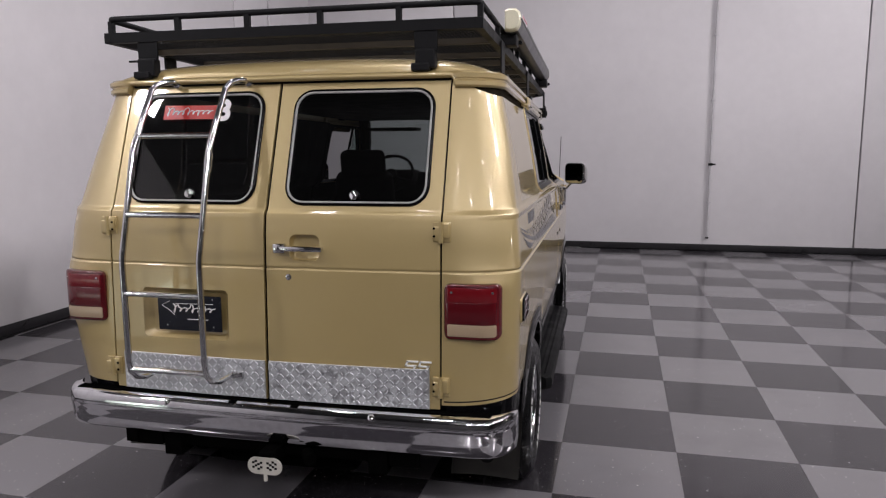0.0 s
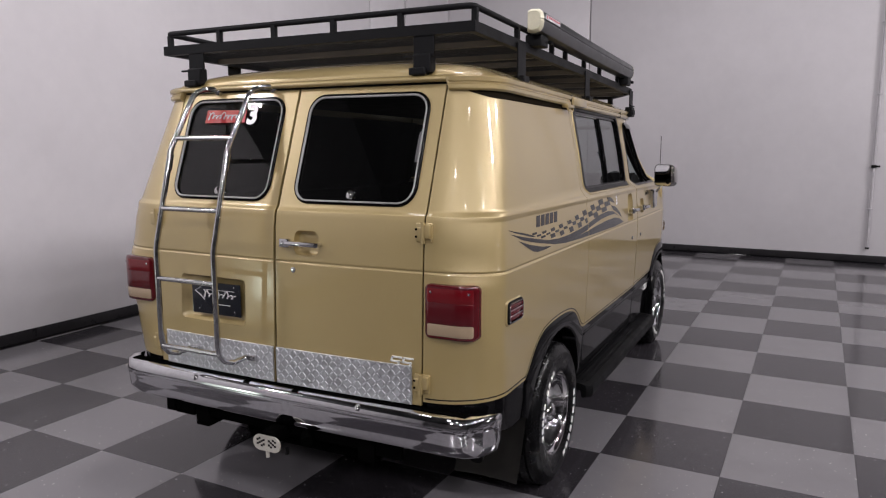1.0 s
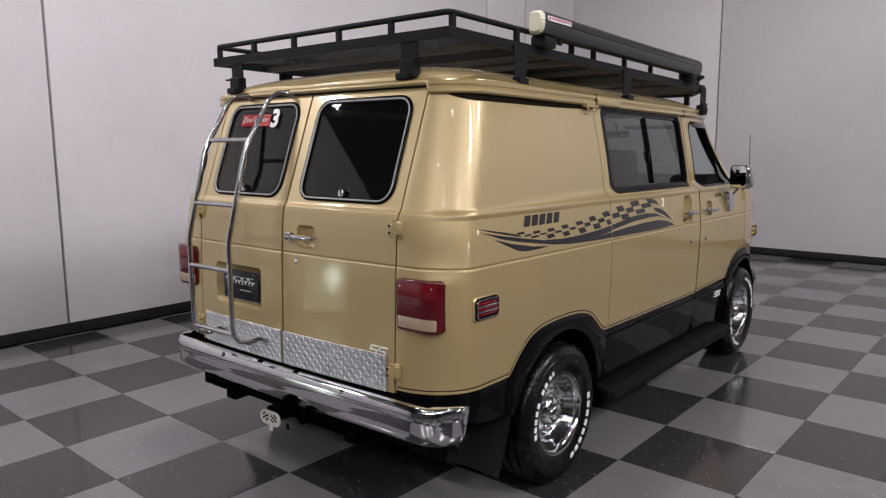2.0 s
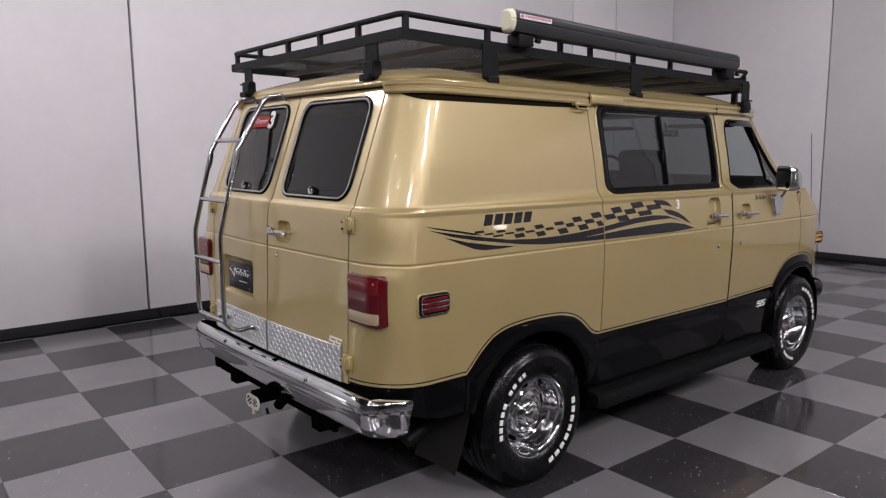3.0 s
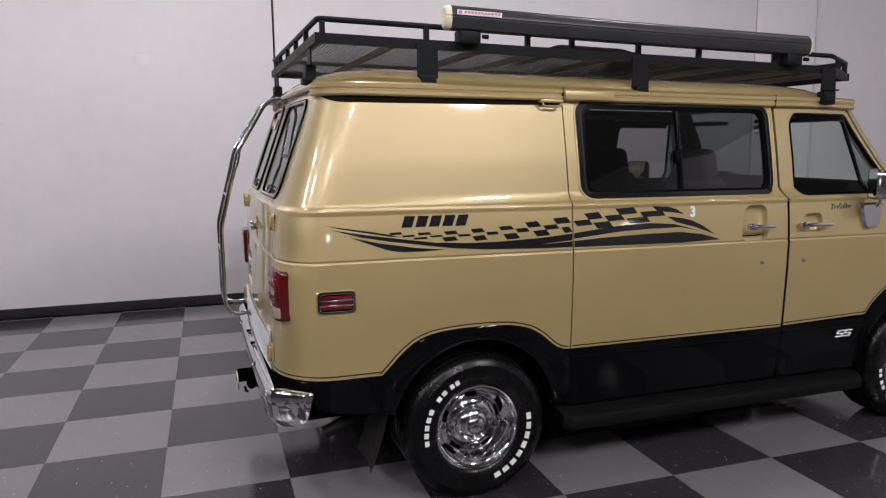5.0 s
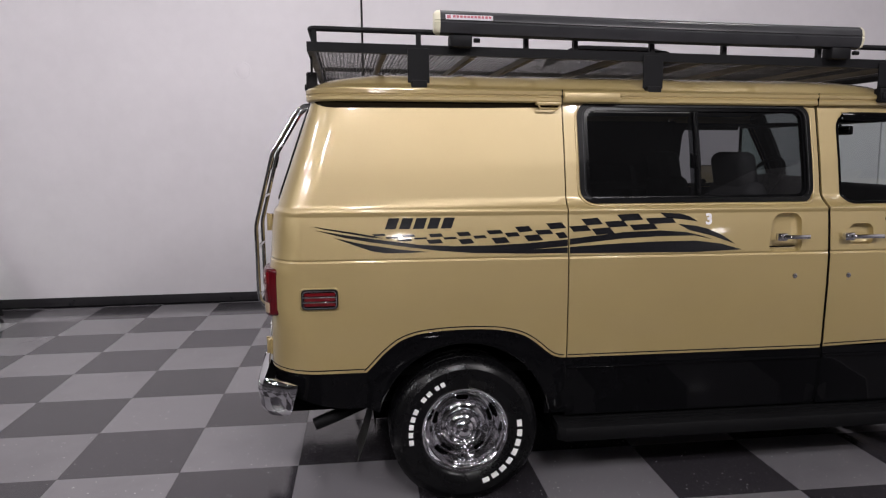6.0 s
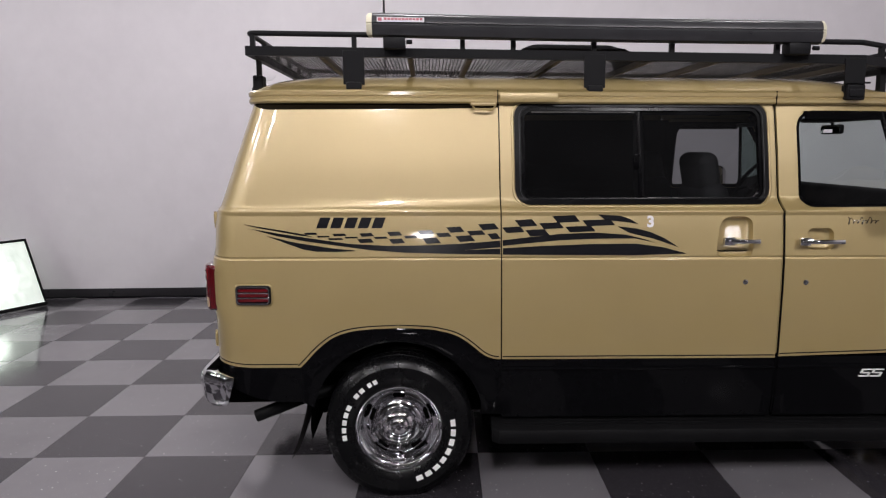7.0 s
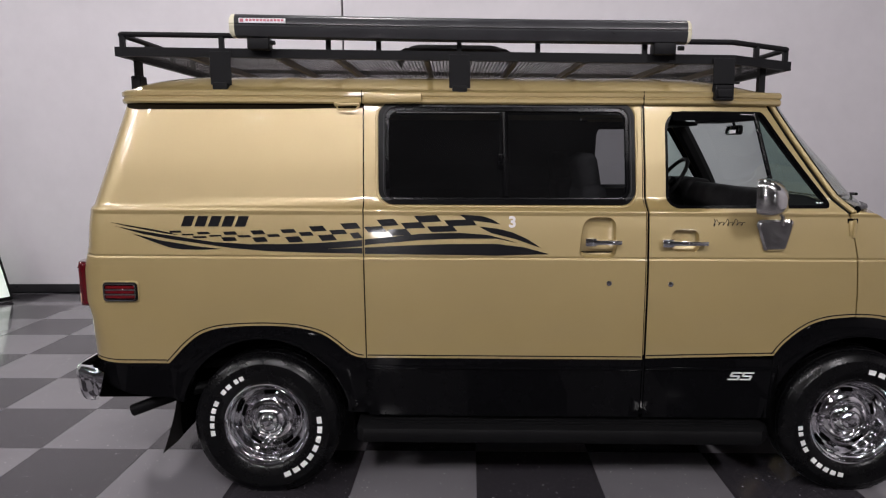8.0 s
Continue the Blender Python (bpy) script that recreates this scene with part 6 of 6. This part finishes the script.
tilted("guard_rail", bm, BLACK_POWDER, rack, rake=True, smooth=60)
POSTS = [(0.812, y) for y in (-0.64, -0.175, 0.325, 0.56, 0.935, 1.30, 1.795)] + [(0.72, 2.35), (0.592, 2.545), (0.0, 2.555), (-0.592, 2.545), (-0.72, 2.35)]
POSTS += [(-0.812, y) for y in (-0.64, -0.175, 0.325, 0.935, 1.30, 1.795)] + [(x, -0.658) for x in (-0.48, -0.16, 0.16, 0.49)]
for x, y in POSTS:
    bm = bmesh.new()
    bar(bm, (x, y, DECK + 0.015), (x, y, TOP - 0.006), 0.022, 0.022, (0, 1, 0))
    tilted("rail_post", bm, BLACK_POWDER, rack, rake=True, smooth=20)
# bars tinted as if lit from below by the gold roof
for y in (-0.33, 0.08, 0.36, 0.78, 1.2, 1.52, 1.95, 2.25):
    bm = bmesh.new()
    w = 0.80 if y < 2.2 else 0.76
    bar(bm, (-w, y, DECK - 0.012), (w, y, DECK - 0.012), 0.025, 0.025)
    tilted("cross_bar", bm, ROOF_LIT_STEEL, rack, rake=True, smooth=20)
bm = bmesh.new()
for k in range(92):
    x = -0.785 + 1.57 * k / 91
    yf = 2.20 + (0.812 - max(0.592, abs(x))) / 0.22 * 0.355 - 0.02
    bar(bm, (x, -0.64, DECK + 0.006), (x, min(2.535, yf), DECK + 0.006), 0.0032, 0.0010)
for k in range(176):
    y = -0.62 + 3.15 * k / 175
    w = 0.795 if y < 2.2 else 0.795 - (y - 2.2) * 0.62
    bar(bm, (-w, y, DECK + 0.0065), (w, y, DECK + 0.0065), 0.0046, 0.0024)
tagged(tilted("mesh_floor", bm, BLACK_POWDER, rack, "black steel mesh floor", rake=True, smooth=0), kind="stuff")
for sign in (1, -1):
    for y in (-0.178, 0.936, 2.158):
        bm = bmesh.new()
        x = sign * 0.832
        box(bm, (min(x, x + sign * 0.007), y - 0.049, 1.945), (max(x, x + sign * 0.007), y + 0.049, DECK + 0.005), 0.002)
        box(bm, (min(x - sign * 0.02, x + sign * 0.03), y - 0.035, 1.918), (max(x - sign * 0.02, x + sign * 0.03), y + 0.035, 1.955), 0.006)
        if y > 2:
            box(bm, (min(x - sign * 0.03, x + sign * 0.022), y - 0.042, 1.905), (max(x - sign * 0.03, x + sign * 0.022), y + 0.045, 1.975), 0.006)
            bar(bm, (x + sign * 0.01, y - 0.05, 1.985), (x + sign * 0.01, y + 0.07, 1.985), 0.014, 0.008)
        tilted("gutter_bracket", bm, BLACK_POWDER, rack, "black flat plate gutter bracket", rake=True, smooth=20)
for x in (0.60, -0.625):
    bm = bmesh.new()
    box(bm, (x - 0.047, -0.668, 1.995), (x + 0.047, -0.660, DECK), 0.002)
    box(bm, (x - 0.040, -0.690, 1.925), (x + 0.042, -0.640, 2.000), 0.008)
    box(bm, (x - 0.055, -0.700, 1.915), (x + 0.02, -0.660, 1.945), 0.006)
    bar(bm, (x - 0.085, -0.675, 1.990), (x + 0.05, -0.675, 1.990), 0.012, 0.008)
    tilted("gutter_bracket", bm, BLACK_POWDER, rack, "black gutter clamp", rake=True, smooth=20)
for x in (0.62, -0.62):
    bm = bmesh.new()
    bar(bm, (x, 2.42, 1.93), (x, 2.42, DECK), 0.035, 0.03, (0, 1, 0))
    tilted("rack_leg", bm, BLACK_POWDER, rack, rake=True, smooth=20)

# roof vent cover, standing up through the rack floor
bm = bmesh.new()
rows = []
for j in range(7):
    for_row = []
    for i in range(25):
        y = 0.61 + 0.62 * i / 24
        x = 0.06 + 0.40 * j / 6
        e = min(1, i / 7, (24 - i) / 7, (j + 0.6) / 2.5, (6.6 - j) / 2.5)
        for_row.append(bm.verts.new((x, y, DECK + 0.02 + 0.095 * math.sqrt(max(0, 1 - (1 - e) ** 2)))))
    rows.append(for_row)
for r0, r1 in zip(rows, rows[1:]):
    for i in range(24):
        bm.faces.new((r0[i], r0[i + 1], r1[i + 1], r1[i]))
bmesh.ops.solidify(bm, geom=bm.faces[:], thickness=0.02)
tilted("roof_vent", bm, BLACK_PLASTIC, van, "dark rounded roof vent cover under the rack", rake=True, smooth=50)

# ---- awning along the right rail
AWN = [(0.0, 0.0), (0.030, -0.006), (0.060, 0.002), (0.072, 0.022), (0.076, 0.045), (0.072, 0.048), (0.072, 0.052), (0.076, 0.056), (0.070, 0.082), (0.052, 0.098), (0.020, 0.100), (0.0, 0.092)]
bm = bmesh.new()
cols = []
for i in range(25):
    y = -0.085 + 2.055 * i / 24
    sag = 0.004 * math.sin(math.pi * i / 24)
    cols.append([bm.verts.new((0.832 + a - 0.010 * max(0.0, y), y, 2.159 + b - sag)) for a, b in AWN])
for c0, c1 in zip(cols, cols[1:]):
    for i in range(len(AWN)):
        bm.faces.new((c0[i], c0[(i + 1) % len(AWN)], c1[(i + 1) % len(AWN)], c1[i]))
awning = tilted("awning", bm, AWNING_VINYL, van, "rolled charcoal awning in a long slim case", rake=True, smooth=40)
for y0, y1, bulge in ((-0.111, -0.085, -0.02), (1.970, 1.990, 0.02)):
    bm = bmesh.new()
    cols = []
    for f, s in ((0.0, 0.78), (0.35, 0.96), (1.0, 1.02)) if bulge < 0 else ((0.0, 1.02), (0.65, 0.96), (1.0, 0.78)):
        cols.append([bm.verts.new((0.832 + 0.037 + (a - 0.037) * s - 0.010 * max(0.0, y0), y0 + (y1 - y0) * f, 2.159 + 0.047 + (b - 0.047) * s)) for a, b in AWN])
    for c0, c1 in zip(cols, cols[1:]):
        for i in range(len(AWN)):
            bm.faces.new((c0[i], c0[(i + 1) % len(AWN)], c1[(i + 1) % len(AWN)], c1[i]))
    bm.faces.new(cols[0])
    bm.faces.new(cols[-1][::-1])
    tilted("end_cap", bm, CREAM, awning, "cream plastic end cap", rake=True, smooth=40)
for y in (0.012, 1.872):
    bm = bmesh.new()
    box(bm, (0.80, y - 0.05, DECK + 0.012), (0.880, y + 0.05, 2.158), 0.006)
    sweep(bm, [(0.885, y + 0.055, DECK + 0.040), (0.885, y + 0.082, DECK + 0.040)], 0.010, 8)
    tilted("awning_bracket", bm, BLACK_POWDER, awning, rake=True)
bm = bmesh.new()
box(bm, (0.9055, -0.062, 2.215), (0.9105, 0.150, 2.236), 0.001)
tilted("label_strip", bm, WHITE_VINYL, awning, "white label strip with red bars", rake=True)
bm = bmesh.new()
for k in range(11):
    y = -0.030 + 0.016 * k
    box(bm, (0.9100, y, 2.223), (0.9113, y + 0.012, 2.233))
box(bm, (0.9100, -0.057, 2.219), (0.9113, -0.040, 2.233))
tilted("red_bars", bm, FADED_RED, awning, rake=True, smooth=0)

# ---- cabin
bm = bmesh.new()
# floor also near-black, to match the shade in the wheel openings
box(bm, (-0.90, -0.80, 0.60), (0.90, 2.70, 0.64), 0.005)
part("cabin_floor", bm, SHADE_BLACK, van, rake=True)
panel("cabin_lining", rect(-0.52, 0.92, 1.835, 1.86), [], left_side, TRIM_DARK, van, lift=-0.035, depth=0.004, step=0.2, edge=0.1)
panel("cabin_lining", rect(-0.52, 0.92, 0.495, 1.86), [], right_side, TRIM_DARK, van, lift=-0.035, depth=0.004, step=0.2, edge=0.1)
panel("door_lining", rect(0.51, 0.70, 1.77, 1.86), [SIDE_OUT], right_side, TRIM_DARK, sliding_door, lift=-0.04, depth=0.004, step=0.1, edge=0.06)
inner_door = [(1.82, 0.72), (2.36, 0.72), (2.70, 0.93), (2.72, 1.345), (2.385, 1.85), (1.82, 1.85)]
for door, surface in ((front_door, right_side), (left_door, left_side)):
    panel("door_lining", inner_door, [DOOR_WIN], surface, TRIM_DARK, door, lift=-0.04, depth=0.004, step=0.1, edge=0.06)
    bm = bmesh.new()
    sign = 1 if surface is right_side else -1
    sweep(bm, [(sign * (half_wide(2.40 + 0.34 * k / 8 - 0.02, 1.90 - 0.53 * k / 8) - 0.045), 2.40 + 0.34 * k / 8, 1.89 - 0.53 * k / 8) for k in range(9)], 0.026 if sign > 0 else 0.05, 8)
    part("pillar_trim", bm, TRIM_DARK, van, rake=True)
bm = bmesh.new()
box(bm, (-0.76, -0.60, 1.885), (0.76, 2.30, 1.897), 0.004)
part("headliner", bm, TRIM_DARK, van, rake=True)
bm = bmesh.new()
prof = fillet([(2.36, 0.66), (2.34, 1.36), (2.39, 1.465), (2.58, 1.445), (2.78, 1.365), (2.78, 0.66)], [0.01, 0.06, 0.05, 0.08, 0.02, 0.01])
ends = [[bm.verts.new((sx, a, b)) for a, b in prof] for sx in (-0.815, 0.815)]
for i in range(len(prof)):
    bm.faces.new((ends[0][i], ends[0][(i + 1) % len(prof)], ends[1][(i + 1) % len(prof)], ends[1][i]))
bm.faces.new(ends[0])
bm.faces.new(ends[1][::-1])
dash = part("dashboard", bm, TRIM_DARK, van, "black dashboard with a hooded cluster", rake=True, smooth=40)
bm = bmesh.new()
box(bm, (-0.66, 2.33, 1.20), (-0.22, 2.52, 1.478), 0.05, segments=4)
part("cluster_hood", bm, TRIM_DARK, dash, rake=True)
for sx in (0.44, -0.44):
    bm = bmesh.new()
    box(bm, (sx - 0.24, 1.62, 0.80), (sx + 0.24, 2.10, 0.98), 0.06, segments=4)
    box(bm, (sx - 0.15, 1.68, 0.62), (sx + 0.15, 2.00, 0.82), 0.01)
    seat = part("seat", bm, SEAT_CLOTH, van, "dark cloth high-backed front seat", rake=True)
    bm = bmesh.new()
    box(bm, (-0.24, -0.07, 0.0), (0.24, 0.07, 0.56), 0.06, segments=4)
    for v in bm.verts:
        if v.co.z > 0.3:
            v.co.x *= 0.90
    box(bm, (-0.17, -0.055, 0.50), (0.17, 0.055, 0.72), 0.05, segments=4)
    bm.transform(Matrix.Translation((sx, 1.70, 0.93)) @ Matrix.Rotation(radians(10), 4, "X"))
    part("backrest", bm, SEAT_CLOTH, seat, rake=True)
bm = bmesh.new()
m = Matrix.Translation((-0.44, 2.295, 1.44)) @ Matrix.Rotation(radians(54), 4, "X")
sweep(bm, [m @ Vector((0.19 * math.cos(q), 0.19 * math.sin(q), 0)) for q in (2 * math.pi * k / 36 for k in range(36))], 0.013, 8, closed=True)
for q in (200, 340, 270):
    sweep(bm, [m @ Vector((0, 0, -0.02)), m @ Vector((0.19 * math.cos(math.radians(q)), 0.19 * math.sin(math.radians(q)), 0))], 0.012, 8)
lathe(bm, [(0.0, 0.015), (0.05, 0.012), (0.06, -0.01), (0.04, -0.05), (0.03, -0.25)], m, 20)
part("steering_wheel", bm, TRIM_DARK, van, "dark three-spoke steering wheel", rake=True)
bm = bmesh.new()
box(bm, (-0.11, 2.530, 1.742), (0.11, 2.553, 1.797), 0.012)
sweep(bm, [(0, 2.548, 1.785), (0, 2.515, 1.86)], 0.008, 8)
cabin_mirror = part("rear_view_mirror", bm, BLACK_PLASTIC, van, rake=True)
bm = bmesh.new()
box(bm, (-0.100, 2.527, 1.750), (0.100, 2.531, 1.789), 0.001)
part("glass", bm, MIRROR, cabin_mirror, rake=True)
for sx in (0.42, -0.42):
    bm = bmesh.new()
    box(bm, (sx - 0.22, 2.24, 1.80), (sx + 0.22, 2.40, 1.825), 0.01)
    part("sun_visor", bm, TRIM_DARK, van, rake=True)

# ---------------------------------------------------------------- the floor, tile by tile
TILE, GAP = 0.6106, 0.0006
ORIGIN = Vector((1.7061, 0.3926))
floor = room_part("floor", [((LEFT - 0.2, BACK - 0.2, -0.2), (RIGHT + 0.2, FRONT + 0.2, -0.004))], GROUT, "polished checkered floor of light and dark grey vinyl tiles")
tagged(floor, category="floor")


def tile_mesh(name, mat):
    h = TILE / 2 - GAP
    b = h - 0.0012
    vs = [(-h, -h, -0.004), (h, -h, -0.004), (h, h, -0.004), (-h, h, -0.004), (-h, -h, -0.0005), (h, -h, -0.0005), (h, h, -0.0005), (-h, h, -0.0005), (-b, -b, 0), (b, -b, 0), (b, b, 0), (-b, b, 0)]
    fs = [(8, 9, 10, 11)] + [(i, (i + 1) % 4, 4 + (i + 1) % 4, 4 + i) for i in range(4)] + [(4 + i, 4 + (i + 1) % 4, 8 + (i + 1) % 4, 8 + i) for i in range(4)]
    me = bpy.data.meshes.new(name)
    me.from_pydata(vs, [], fs)
    me.materials.append(mat)
    return me, vs, fs


light_tile, TV, TF = tile_mesh("light_tile", TILE_LIGHT)
dark_tile, _, _ = tile_mesh("dark_tile", TILE_DARK)
spots = []
for i in range(-12, 24):
    for j in range(-25, 15):
        u, v = (i + 0.5) * TILE, (j + 0.5) * TILE
        p = ROOM @ Vector((u, v, 0)) + Vector((ORIGIN.x, ORIGIN.y, 0))
        q = ROOM.inverted() @ p
        if LEFT - TILE / 2 < q.x < RIGHT + TILE / 2 and BACK - TILE / 2 < q.y < FRONT + TILE / 2:
            spots.append(((p.xy - Vector((0.6, 0.8))).length, (i + j) % 2, p, q))
spots.sort(key=lambda s: s[0])
rest = ([], [])
for k, (_, odd, p, q) in enumerate(spots):
    cut = q.x - TILE / 2 < LEFT or q.x + TILE / 2 > RIGHT or q.y + TILE / 2 > FRONT or q.y - TILE / 2 < BACK
    if k < 300 and not cut:
        ob = new("tile", dark_tile if odd else light_tile)
        ob.matrix_world = Matrix.Translation(p) @ ROOM
        ob.parent = floor
    else:
        rest[odd].append(q)
for odd, mat in ((0, TILE_LIGHT), (1, TILE_DARK)):
    vs, fs = [], []
    for q in rest[odd]:
        k = len(vs)
        for x, y, z in TV:
            a = Vector((min(RIGHT, max(LEFT, q.x + x)), min(FRONT, max(BACK, q.y + y)), z))
            vs.append(tuple(ROOM @ a))
        fs += [tuple(k + i for i in f) for f in TF]
    me = bpy.data.meshes.new("far_tiles")
    me.from_pydata(vs, [], fs)
    me.materials.append(mat)
    ob = new("far_tiles", me)
    ob.parent = floor
    tagged(ob, kind="stuff")
